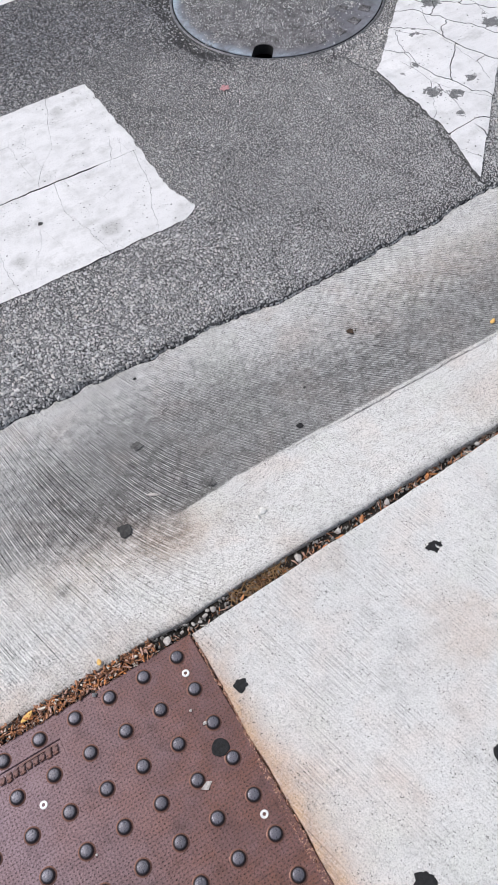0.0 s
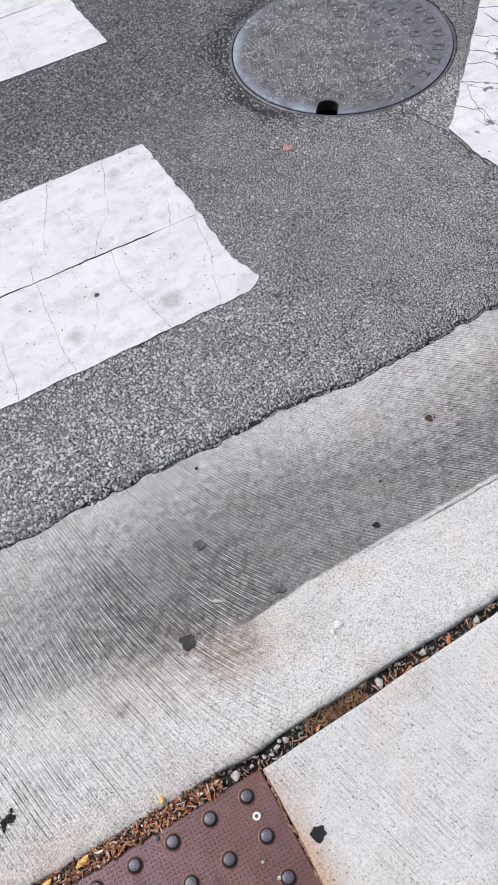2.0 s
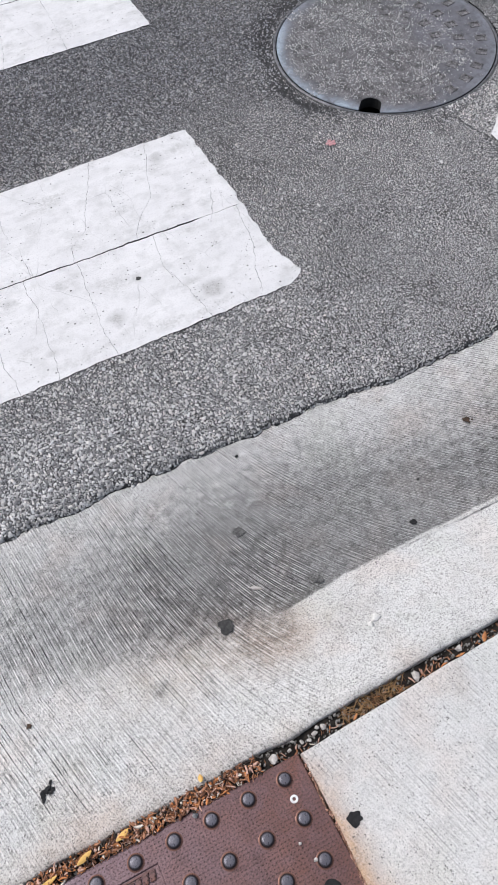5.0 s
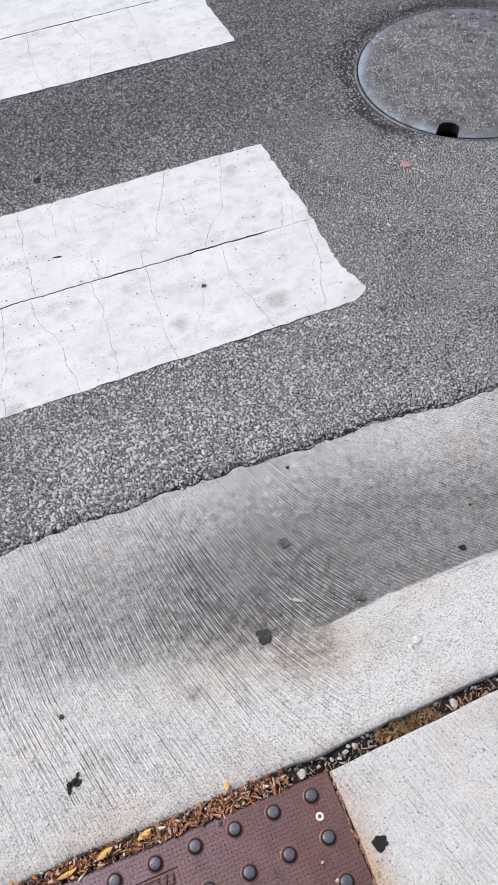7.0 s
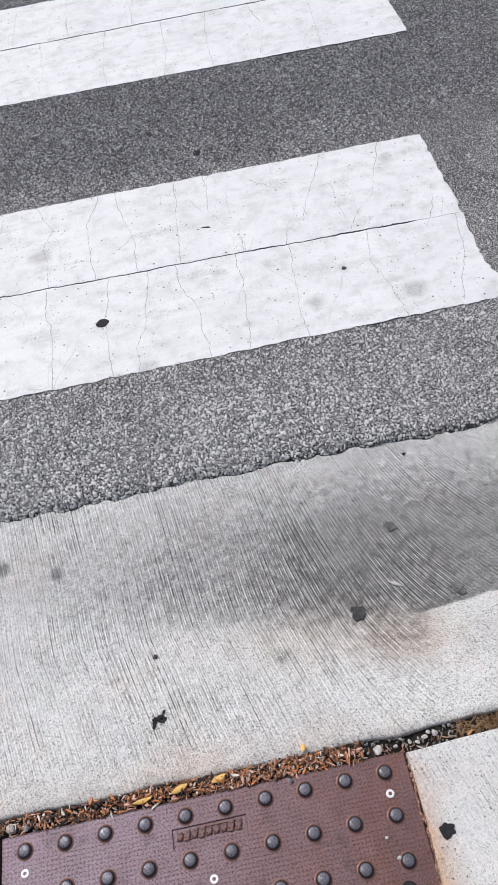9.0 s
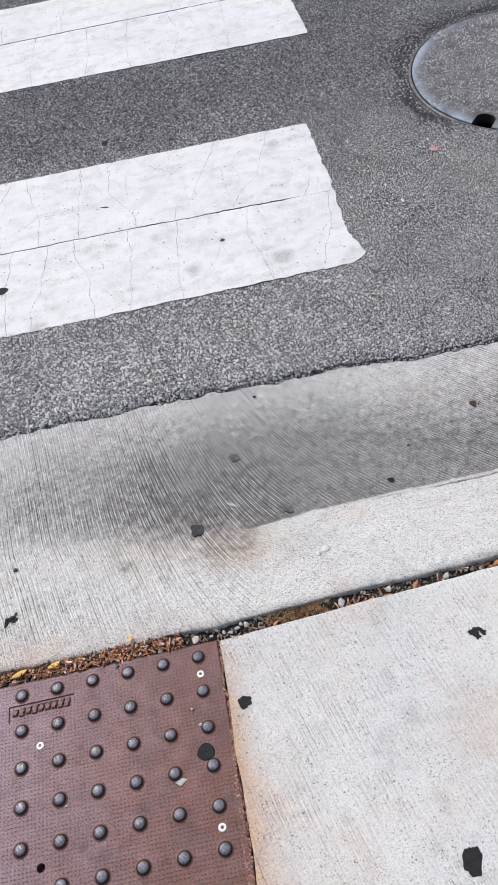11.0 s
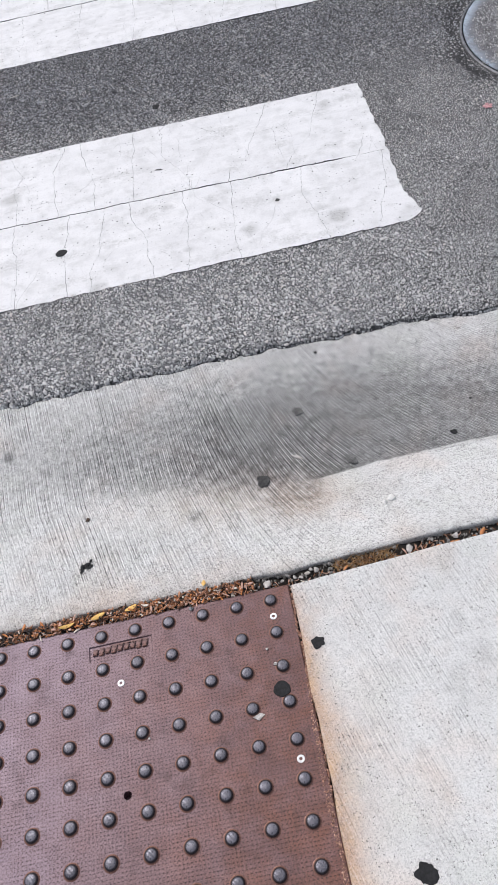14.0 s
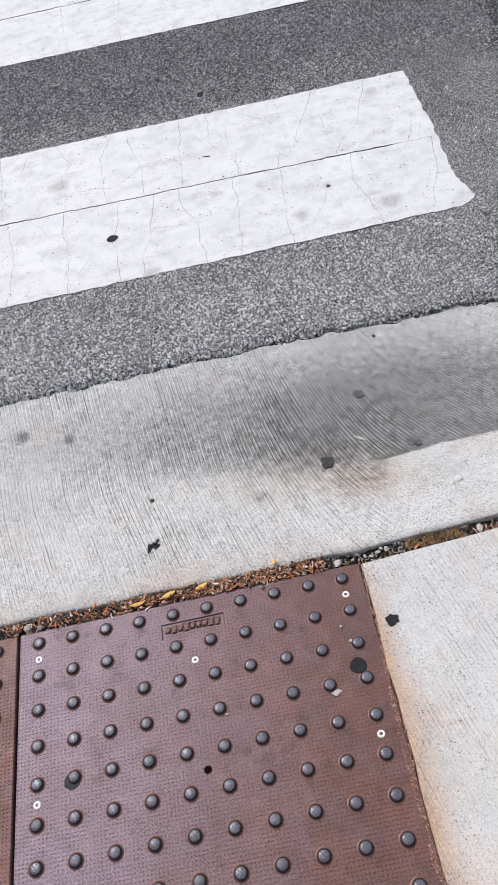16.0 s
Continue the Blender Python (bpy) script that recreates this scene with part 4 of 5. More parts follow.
def build_stripe(y0, y1, mid, end_x, low, high, seed, label, swell, slopes):
    """A broad crossing bar of two courses with a joint between them."""
    stripe = new("crossing_stripe")
    tagged(stripe, label, "road marking", group="crossing stripes", kind="structure")

    def wob(amp, s):
        return lambda x: amp * (vnoise(x, 0.0, 0.02, s) + 0.7 * vnoise(x, 0.0, 0.006, s + 1))
    still = wob(0.0018, seed + 5)

    def opening(x):
        """Half the joint's width: worn wide in places, closed to a hair near the bar's end."""
        return (0.0009 + 0.0013 * step(-0.5, 0.6, vnoise(x, 0.0, 0.07, seed + 7))) * step(end_x - 0.10, end_x - 0.14, x)
    for ya, yb, cracks, wl, wu in ((y0, mid - 0.0004, low, wob(0.002, seed), lambda x: still(x) - opening(x)), (mid + 0.0004, y1, high, lambda x: still(x) + opening(x), wob(0.002, seed + 2))):
        lines = [crack_line(c, ya, yb, seed + 10 + i) for i, c in enumerate(cracks)]
        ys = np.concatenate(([0, 0.006, 0.014, 0.024], np.linspace(0.036, 1, 30))) * (yb - ya) + ya
        t = (ys - y0) / (y1 - y0)
        bulge = swell * (0.013 * np.exp(-((t - 0.05) / 0.07) ** 2) - 0.008 * np.exp(-((t - 0.28) / 0.15) ** 2) - 0.034 * np.clip(1 - t / 0.045, 0, 1) ** 2)
        ragged = end_x + bulge + 0.0025 * vnoise(ys, ys * 0, 0.045, seed + 30) + 0.0034 * vnoise(ys, ys * 0, 0.012, seed + 31)
        lines.append(np.stack([ragged, ys], -1))
        lines.insert(0, np.stack([ys * 0 - 2.6, ys], -1))
        for i, (a, b) in enumerate(zip(lines, lines[1:])):
            ob = slab_piece("panel", a, b, stripe, PAINT, 0.003, 0.00018, flat_road, wl, wu)
            # the courses were not laid quite parallel to the kerb
            for v in ob.data.vertices:
                f = (v.co.y - y0) / (y1 - y0)
                bent = slopes[0] + (slopes[1] - slopes[0]) * min(2 * f, 1) + (slopes[2] - slopes[1]) * max(2 * f - 1, 0)
                v.co.y += bent * (v.co.x - 0.1)
            ob.data.update()


def build_old_marking():
    """A diagonal bar, cut off where the road was dug up, its paint cracked into plates."""
    bar = new("diagonal_stripe")
    tagged(bar, "old cracked white diagonal road marking with flaked patches", "road marking", kind="structure")
    lo, hi, q = -0.352, -0.053, 2 ** 0.5
    # cracks that cross the bar: how far along (s) at each place across (w)
    cut = ((-0.352, -0.327, -0.249, -0.144, -0.053), (1.165, 1.203, 1.338, 1.443, 1.546))
    tip = ((-0.352, -0.319, -0.263), (1.385, 1.372, 1.316))
    first = ((-0.352, -0.295, -0.243, -0.174, -0.121, -0.053), (1.474, 1.490, 1.522, 1.558, 1.631, 1.652))
    second = ((-0.352, -0.247, -0.174, -0.053), (1.627, 1.672, 1.747, 1.768))
    third = ((-0.352, -0.306, -0.197, -0.103, -0.053), (1.740, 1.757, 1.804, 1.854, 1.839))
    fourth = ((-0.352, -0.174, -0.053), (1.860, 1.885, 1.900))
    fifth, sixth, end = ((lo, hi), (1.955, 1.975)), ((lo, hi), (2.13, 2.10)), ((lo, hi), (2.9, 2.9))

    def line(crack, wa, wb, seed):
        ws = np.linspace(wa, wb, max(int((wb - wa) / 0.005), 6))
        ss = np.interp(ws, *crack) + 0.006 * vnoise(ws, ws * 0 + seed, 0.03, 85) + 0.003 * vnoise(ws, ws * 0 + seed, 0.010, 82)
        if crack is cut:
            ss += 0.007 * vnoise(ws, ws * 0, 0.022, 81) + 0.006 * vnoise(ws, ws * 0, 0.009, 86)
        return np.stack([ss, ws], -1)

    def seam(w, amp, d):
        return lambda s: d + amp * (0.010 * vnoise(s, w * 50, 0.05, 83) + 0.005 * vnoise(s, w * 50, 0.014, 84))

    def plate(left, right, wa, wb):
        low = seam(wa, 0.2, 0.0) if wa == lo else seam(wa, 1.0, 0.0009)
        high = seam(wb, 0.2, 0.0) if wb == hi else seam(wb, 1.0, -0.0009)
        ob = slab_piece("panel", left, right, bar, OLD_PAINT, 0.0045, 0.0010, lambda s, w: flat_road((s - w) / q, (s + w) / q), low, high)
        for v in ob.data.vertices:
            s, w = v.co.x, v.co.y
            v.co.x, v.co.y = (s - w) / q, (s + w) / q
        ob.data.update()
    plate(line(cut, lo, -0.264, 1), line(tip, lo, -0.264, 2), lo, -0.264)
    root = np.concatenate([line(tip, lo, -0.264, 2), line(cut, -0.262, hi, 1)])
    plate(root, line(first, lo, hi, 3), lo, hi)
    for k, (a, b, split) in enumerate(((first, second, -0.242), (second, third, -0.200), (third, fourth, -0.15), (fourth, fifth, -0.22), (fifth, sixth, -0.13), (sixth, end, None))):
        for wa, wb in (((lo, split), (split, hi)) if split else ((lo, hi),)):
            plate(line(a, wa, wb, 3 + k), line(b, wa, wb, 4 + k), wa, wb)
    return bar


# ---- manhole ----
def build_manhole():
    hole = new("manhole_cover")
    hole.matrix_world = pose(MANHOLE[0], MANHOLE[1], 0.026, math.degrees(math.atan(LEAN)))
    tagged(hole, "round iron manhole cover crusted with grit, with a pick hole", "manhole cover")
    n = 96
    bm = bmesh.new()
    prof = ((LID + 0.0022, -0.06), (LID + 0.0022, -0.0025), (LID + 0.0035, -0.001), (RING - 0.003, -0.0008), (RING, -0.003), (RING + 0.002, -0.06))
    rings = [[bm.verts.new((r * math.cos(2 * math.pi * i / n), r * math.sin(2 * math.pi * i / n), z)) for i in range(n)] for r, z in prof]
    for a, b in zip(rings, rings[1:]):
        for i in range(n):
            bm.faces.new((a[i], a[(i + 1) % n], b[(i + 1) % n], b[i]))
    part("seat_ring", bm, DARK_IRON, hole)
    # lid outline with a U-shaped pick hole in its rim
    aim = math.radians(-129.8)
    half, deep = 0.0285, 0.058
    out = []
    a0 = math.asin(half / LID)
    for i in range(n + 1):
        a = aim + a0 + (2 * math.pi - 2 * a0) * i / n
        out.append((LID * math.cos(a), LID * math.sin(a)))
    d, s = Vector((math.cos(aim), math.sin(aim))), Vector((-math.sin(aim), math.cos(aim)))
    for i in range(1, 10):
        t = math.pi * i / 10
        p = d * (LID - deep + half * 0.9 - half * 0.9 * math.sin(t)) - s * half * math.cos(t)
        out.append((p.x, p.y))
    bm = bmesh.new()
    rings = []
    for z, f in ((-0.03, 0.998), (-0.002, 0.998)):
        rings.append([bm.verts.new((x * f, y * f, z)) for x, y in out])
    m = len(out)
    for a, b in zip(rings, rings[1:]):
        for i in range(m):
            bm.faces.new((a[i], a[(i + 1) % m], b[(i + 1) % m], b[i]))
    # the rim's wall gets the same painted shade as the pit
    part("lid_rim", bm, PIT, hole, "rim of the lid, coloured black for the pick hole's shade")
    bm = bmesh.new()
    top = [bm.verts.new((x * 0.997, y * 0.997, 0.0002)) for x, y in out]
    low = [bm.verts.new((x * 0.999, y * 0.999, -0.002)) for x, y in out]
    for i in range(m):
        bm.faces.new((low[i], low[(i + 1) % m], top[(i + 1) % m], top[i]))
    face = bm.faces.new(top)
    face.normal_update()
    bmesh.ops.triangulate(bm, faces=[face], ngon_method="EAR_CLIP")
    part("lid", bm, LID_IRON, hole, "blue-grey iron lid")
    bm = bmesh.new()
    rings = [[bm.verts.new((r * math.cos(2 * math.pi * i / 32), r * math.sin(2 * math.pi * i / 32), z)) for i in range(32)] for r, z in ((0.315, -0.031), (0.315, -0.25))]
    for i in range(32):
        bm.faces.new((rings[0][i], rings[0][(i + 1) % 32], rings[1][(i + 1) % 32], rings[1][i]))
    bm.faces.new(rings[1])
    part("pit", bm, PIT, hole, "dark pit below the lid")
    # raised blocks with a sunk middle
    bm = bmesh.new()
    for r0, z in ((0.0160, -0.001), (0.0148, 0.0024), (0.0102, 0.0024), (0.0092, 0.0004)):
        for x, y in ((-1, -1), (1, -1), (1, 1), (-1, 1)):
            bm.verts.new((x * r0, y * r0 * 0.85, z))
    bm.verts.ensure_lookup_table()
    for k in range(3):
        for i in range(4):
            bm.faces.new([bm.verts[j] for j in (4 * k + i, 4 * k + (i + 1) % 4, 4 * k + 4 + (i + 1) % 4, 4 * k + 4 + i)])
    bm.faces.new([bm.verts[12 + i] for i in range(4)])
    block = part("raised_block", bm, LID_IRON, hole)
    spots = []
    for ring_r, count in ((0.265, 26), (0.205, 20), (0.145, 14)):
        for i in range(count):
            a = 2 * math.pi * i / count + ring_r
            x, y = ring_r * math.cos(a), ring_r * math.sin(a)
            if abs(math.remainder(a - aim, 2 * math.pi)) > 0.22 and (x > 0.07 or (x > -0.08 and y < -0.17)):
                spots.append((ring_r * math.cos(a), ring_r * math.sin(a), math.degrees(a)))
    for k, (x, y, a) in enumerate(spots):
        if k:
            block = block.copy()
            scene.collection.objects.link(block)
        block.matrix_basis = pose(x, y, 0.0, 0, 0, a)
    # crust of trodden grit
    r = np.random.RandomState(23)
    gap = 0.0042
    gx, gy = np.meshgrid(np.arange(-0.3, 0.3, gap), np.arange(-0.3, 0.3, gap), indexing="ij")
    x, y = gx.ravel() + (r.rand(gx.size) - 0.5) * gap, gy.ravel() + (r.rand(gx.size) - 0.5) * gap
    rr = np.hypot(x, y)
    clear = step(0.0, 0.10, x - 0.08 + 0.55 * np.maximum(-y - 0.12, 0) + 0.08 * vnoise(x, y, 0.06, 91)) * 0.9
    cover = (1 - clear) * step(0.300, 0.262, rr + 0.028 * vnoise(x, y, 0.05, 92)) * (0.62 + 0.50 * vnoise(x, y, 0.045, 93) + 0.25 * vnoise(x, y, 0.014, 94))
    u, w = x * d.x + y * d.y, x * s.x + y * s.y
    keep = (r.rand(x.size) < cover) & ~((u > LID - deep - 0.006) & (np.abs(w) < half + 0.006))
    x, y = x[keep], y[keep]
    ob = stones("grit_crust", x, y, np.zeros_like(x) + 0.0010, 0.0011 + 0.0019 * r.rand(x.size) ** 2, 0.0002 + 0.0010 * r.rand(x.size), GRIT_CRUST, 29)
    ob.parent = hole
    tagged(ob, "grey-brown grit trodden onto the lid", kind="stuff")


GRIT_CRUST = stone_mat("lid_grit", 0.12, 0.78, 1.5)


# ---- tactile plates ----
def dome_at(i, j):
    return -0.0365 - PITCH * i, -0.0365 - PITCH * j


def build_plate():
    plate = new("tactile_plate")
    tagged(plate, "rust-brown cast iron tactile plate with rows of domes", "tactile paving", group="tactile plates")
    bm = bmesh.new()

    def loop(points, z):
        return [bm.verts.new((x, y, z)) for x, y in points]

    def ring_edges(vs):
        return [bm.edges.new((vs[i], vs[(i + 1) % len(vs)])) for i in range(len(vs))]

    def wall(a, b):
        for i in range(len(a)):
            bm.faces.new((a[i], a[(i + 1) % len(a)], b[(i + 1) % len(b)], b[i]))

    def box(x0, y0, x1, y1):
        return ((x0, y0), (x1, y0), (x1, y1), (x0, y1))
    e, lip = 0.0025, -0.012
    outer = loop(box(-PLATE + e, -PLATE + lip + e, -e, lip - e), 0.0)
    rim = loop(box(-PLATE + 0.001, -PLATE + lip, -0.001, lip), -0.0025)
    foot = loop(box(-PLATE + 0.001, -PLATE + lip, -0.001, lip), -0.03)
    logo_box = box(-0.3575, -0.0785, -0.2475, -0.0510)
    logo = loop(logo_box, 0.0)
    floor = loop(box(-0.3565, -0.0775, -0.2485, -0.0520), -0.0025)
    hx, hy = dome_at(4.5, 4.5)
    disc = [(hx + 0.0065 * math.cos(2 * math.pi * i / 20), hy + 0.0065 * math.sin(2 * math.pi * i / 20)) for i in range(20)]
    hole, deep = loop(disc, 0.0), loop(disc, -0.018)
    edges = ring_edges(outer) + ring_edges(logo) + ring_edges(hole)
    bmesh.ops.triangle_fill(bm, use_beauty=True, edges=edges)
    wall(outer, rim), wall(rim, foot), wall(logo, floor), wall(hole, deep)
    bm.faces.new(floor), bm.faces.new(deep)
    part("body", bm, IRON, plate)
    # maker's panel: plain raised bars
    for k in range(9):
        bm = bmesh.new()
        bmesh.ops.create_cube(bm, size=1)
        tall = 0.0140 if k in (0, 1, 5, 7) else 0.0104
        for v in bm.verts:
            v.co = Vector((v.co.x * 0.0084 + v.co.y * 0.0025, v.co.y * tall, v.co.z * 0.0036))
        bmesh.ops.bevel(bm, geom=bm.edges[:], offset=0.0009, segments=2, affect="EDGES")
        ob = part("raised_bar", bm, IRON, plate)
        ob.location = (-0.2600 - k * 0.0108, -0.0625, -0.0008)
    bm = bmesh.new()
    bmesh.ops.create_cube(bm, size=1)
    for v in bm.verts:
        v.co = Vector((v.co.x * 0.060, v.co.y * 0.0024, v.co.z * 0.0012))
    part("thin_bar", bm, IRON, plate).location = (-0.290, -0.0550, -0.0008)
    # one dome, turned from its profile
    bm = bmesh.new()
    prof = ((0.0130, -0.0004), (0.0111, 0.0002), (0.0104, 0.0012), (0.0099, 0.0034), (0.0088, 0.0048), (0.0068, 0.0055), (0.0033, 0.0058))
    n = 20
    rings = [[bm.verts.new((r * math.cos(2 * math.pi * i / n), r * math.sin(2 * math.pi * i / n), z)) for i in range(n)] for r, z in prof]
    for a, b in zip(rings, rings[1:]):
        for i in range(n):
            bm.faces.new((a[i], a[(i + 1) % n], b[(i + 1) % n], b[i]))
    bm.faces.new(rings[-1])
    dome = part("dome", bm, DOME, plate, smooth=True)
    for i in range(10):
        for j in range(10):
            if i or j:
                dome = dome.copy()
                scene.collection.objects.link(dome)
            dome.location = (*dome_at(i, j), 0.0004)
    # countersunk screws
    for i, j in ((0, 0.5), (4.5, 1.5), (9, 0.5), (0, 4.5), (9, 4.5), (0, 8.5), (9, 8.5), (4.5, 7.5)):
        bm = bmesh.new()
        prof = ((0.0062, -0.001), (0.0060, 0.0008), (0.0050, 0.0011), (0.0026, 0.0009))
        rings = [[bm.verts.new((r * math.cos(2 * math.pi * k / 20), r * math.sin(2 * math.pi * k / 20), z)) for k in range(20)] for r, z in prof]
        for a, b in zip(rings, rings[1:]):
            for k in range(20):
                bm.faces.new((a[k], a[(k + 1) % 20], b[(k + 1) % 20], b[k]))
        screw = part("screw", bm, ZINC, plate, "pale zinc screw head")
        screw.location = (*dome_at(i, j), 0.0)
        bm = bmesh.new()
        rings = [[bm.verts.new((r * math.cos(2 * math.pi * k / 12), r * math.sin(2 * math.pi * k / 12), z)) for k in range(12)] for r, z in ((0.0027, 0.0009), (0.0020, -0.001))]
        for k in range(12):
            bm.faces.new((rings[0][k], rings[0][(k + 1) % 12], rings[1][(k + 1) % 12], rings[1][k]))
        bm.faces.new(rings[1])
        part("socket", bm, SCREW_DARK, screw, "dark screw socket")
    twin = copy_thing(plate, pose(-PLATE - 0.002, 0, 0))
    return plate


# ---- joint soil, litter and small things ----
def build_joint():
    xs = np.concatenate(([-40, -10, -3], np.arange(-0.9, 1.6, 0.004), [3, 10, 40]))
    X, V = np.meshgrid(xs, np.linspace(0, 1, 14), indexing="ij")
    lo, hi = slab_front(X) - 0.008, kerb_back(X) + 0.008
    Y = lo + (hi - lo) * V
    Z = np.maximum(rise(X), 0) - 0.0125 + 0.0035 * vnoise(X, Y, 0.012, 101) + 0.003 * vnoise(X, Y, 0.05, 102) - 0.006 * step(0.2, 0.6, X)
    tagged(sheet("joint_soil", X, Y, Z, SOIL), "dark soil in the joint between kerb and pavement", "soil", kind="structure")
    # seam of crumbs along the plate's side
    r = np.random.RandomState(37)
    n = 1400
    y = -0.02 - 0.6 * r.rand(n) ** 0.7
    low = step(-0.15, -0.28, y)
    x = 0.000 - 0.006 * low + (r.rand(n) - 0.5) * (0.003 + 0.010 * low * (0.6 + 0.4 * vnoise(y, y * 0, 0.05, 42))) + 0.002 * vnoise(y, y * 0, 0.03, 40)
    ob = stones("rust_crumbs", x, y, np.zeros(n) - 0.0008, 0.0007 + 0.0020 * r.rand(n) ** 3, 0.0003 + 0.0010 * r.rand(n), RUST_CRUMB, 38)
    tagged(ob, "crumbs of rust and mortar along the iron plate's edge", "crumbs", kind="stuff")
    n = 1100
    x = r.rand(n) * 1.9 - 0.75
    t = r.rand(n)
    lo, hi = slab_front(x), kerb_back(x)
    y = lo + (hi - lo) * t
    z = rise(x) - 0.008 - 0.006 * step(0.2, 0.6, x)
    ob = stones("joint_grit", x, y, z, 0.001 + 0.0022 * r.rand(n) ** 2, 0.001 + 0.002 * r.rand(n), GRIT, 39)
    tagged(ob, "small grey grit in the joint", "grit", kind="stuff")


def shreds(name, x, y, z, length, width, turn, mat, seed, label, category):
    """Curled slivers, each a thin bent blade with two sides."""
    r = np.random.RandomState(seed)
    n, k = len(x), 5
    t = np.linspace(-0.5, 0.5, k)[None, :]
    bend = (r.rand(n, 1) - 0.5) * 1.2
    along = t * length[:, None]
    side = bend * (t ** 2) * length[:, None]
    half = width[:, None] * (1 - 2.2 * t ** 2) * 0.5 * (1 + 0.5 * (r.rand(n, k) - 0.5))
    ca, sa = np.cos(turn)[:, None], np.sin(turn)[:, None]
    lift = (r.rand(n, 1) - 0.5) * 0.6 * t * length[:, None] + (r.rand(n, 1)) * 0.3 * length[:, None] * (t ** 2)
    rows = []
    for sgn, up in ((1, 0.0), (0, 0.0006), (-1, 0.0), (0, -0.0002)):
        px, py = along, side + sgn * half
        rows.append(np.stack([x[:, None] + px * ca - py * sa, y[:, None] + px * sa + py * ca, z[:, None] + lift + up], -1))
    verts = np.stack(rows, 2).reshape(-1, 3)
    base = (np.arange(n) * k * 4)[:, None, None]
    i, j = np.meshgrid(np.arange(k - 1), np.arange(4), indexing="ij")
    a = i * 4 + j
    b = i * 4 + (j + 1) % 4
    faces = np.stack([base + a, base + b, base + b + 4, base + a + 4], -1).reshape(-1, 4)
    ob = link(name, from_arrays(name, verts, faces), mat)
    return tagged(ob, label, category, kind="stuff")


def build_litter():
    r = np.random.RandomState(43)
    n = 1700
    x = -0.70 + 0.64 * r.rand(n) ** 0.65
    y = slab_front(x) + 0.001 + 0.026 * r.rand(n)
    shreds("leaf_litter", x, y, -0.003 + 0.008 * r.rand(n), 0.003 + 0.011 * r.rand(n) ** 2, 0.0008 + 0.0046 * r.rand(n) ** 2, r.rand(n) * 6.28, LITTER, 44, "crumbled brown leaf litter packed in the joint", "leaf litter")
    n = 120
    x = 0.085 + 0.115 * r.rand(n)
    y = slab_front(x) + 0.002 + 0.020 * r.rand(n)
    shreds("dry_grass", x, y, rise(x) - 0.006 + 0.006 * r.rand(n), 0.012 + 0.016 * r.rand(n), 0.0006 + 0.0008 * r.rand(n), (r.rand(n) - 0.5) * 3.4 + 0.2, STRAW, 45, "tangle of dry grass and needles in the joint", "dry grass")
    n = 380
    x = -0.07 + 1.45 * r.rand(n)
    y = slab_front(x) + 0.001 + 0.016 * r.rand(n)
    shreds("leaf_litter", x, y, rise(x) - 0.012 + 0.006 * r.rand(n), 0.006 + 0.008 * r.rand(n), 0.001 + 0.002 * r.rand(n), r.rand(n) * 6.28, LITTER, 46, "dark leaf crumbs deep in the joint", "leaf litter")
    rnd = random.Random(5)

    def leaf(length, width, mat, label):
        bm = bmesh.new()
        k = 7
        top, low = [], []
        curl = rnd.uniform(0.2, 0.9)
        for i in range(k):
            t = i / (k - 1)
            h = width * math.sin(math.pi * min(t * 0.92 + 0.05, 1)) ** 0.8 / 2
            z = curl * length * (t - 0.5) ** 2 + rnd.uniform(-0.0004, 0.0004)
            for rows, dz in ((top, 0.0004), (low, -0.0002)):
                rows.append([bm.verts.new((length * (t - 0.5), s * h, z + dz + abs(s) * h * 0.45)) for s in (-1, 0, 1)])
        for i in range(k - 1):
            for s in range(2):
                bm.faces.new((top[i][s], top[i][s + 1], top[i + 1][s + 1], top[i + 1][s]))
                bm.faces.new((low[i][s], low[i + 1][s], low[i + 1][s + 1], low[i][s + 1]))
            for s in (0, 2):
                bm.faces.new((top[i][s], top[i + 1][s], low[i + 1][s], low[i][s]))
        ob = part("dry_leaf", bm, mat, smooth=True)
        return tagged(ob, label, "leaf", group="leaves in the joint")
    yellow = ((-0.338, 0.002, 0.026, 0.009, 20), (-0.146, 0.022, 0.012, 0.008, 80), (-0.278, 0.004, 0.023, 0.009, 18), (-0.395, -0.004, 0.028, 0.007, 10), (0.832, 0.240, 0.016, 0.009, 30))
    for x, y, l, w, a in yellow:
        ob = leaf(l, w, LEAF_YELLOW, "yellow dry leaf lying against the concrete")
        z = float(gutter_z(x, y)) if y > 0.05 else 0.002
        ob.matrix_world = pose(x, y, z + 0.001, rnd.uniform(-8, 8), rnd.uniform(-8, 8), a)
    for k in range(38):
        x = rnd.choice((rnd.uniform(-0.68, -0.10), rnd.uniform(-0.45, -0.12), rnd.uniform(0.08, 0.75)))
        y = float(slab_front(x)) + rnd.uniform(0.003, 0.022 - 0.008 * max(min(x, 0.8), 0))
        ob = leaf(rnd.uniform(0.010, 0.019), rnd.uniform(0.004, 0.008), LEAF, "curled orange-brown dry leaf in the joint")
        ob.matrix_world = pose(x, y, float(rise(x)) - 0.001 - (0.007 if x > 0.2 else 0), rnd.uniform(-25, 25), rnd.uniform(-20, 20), rnd.uniform(-40, 70))

    def stone(x, y, z, size, label, mat=PEBBLE, name="pebble"):
        ob = part(name, pebble(rnd, size), mat)
        ob.matrix_world = pose(x, y, z, 0, 0, rnd.uniform(0, 360))
        tagged(ob, label, "pebble", group="pebbles")
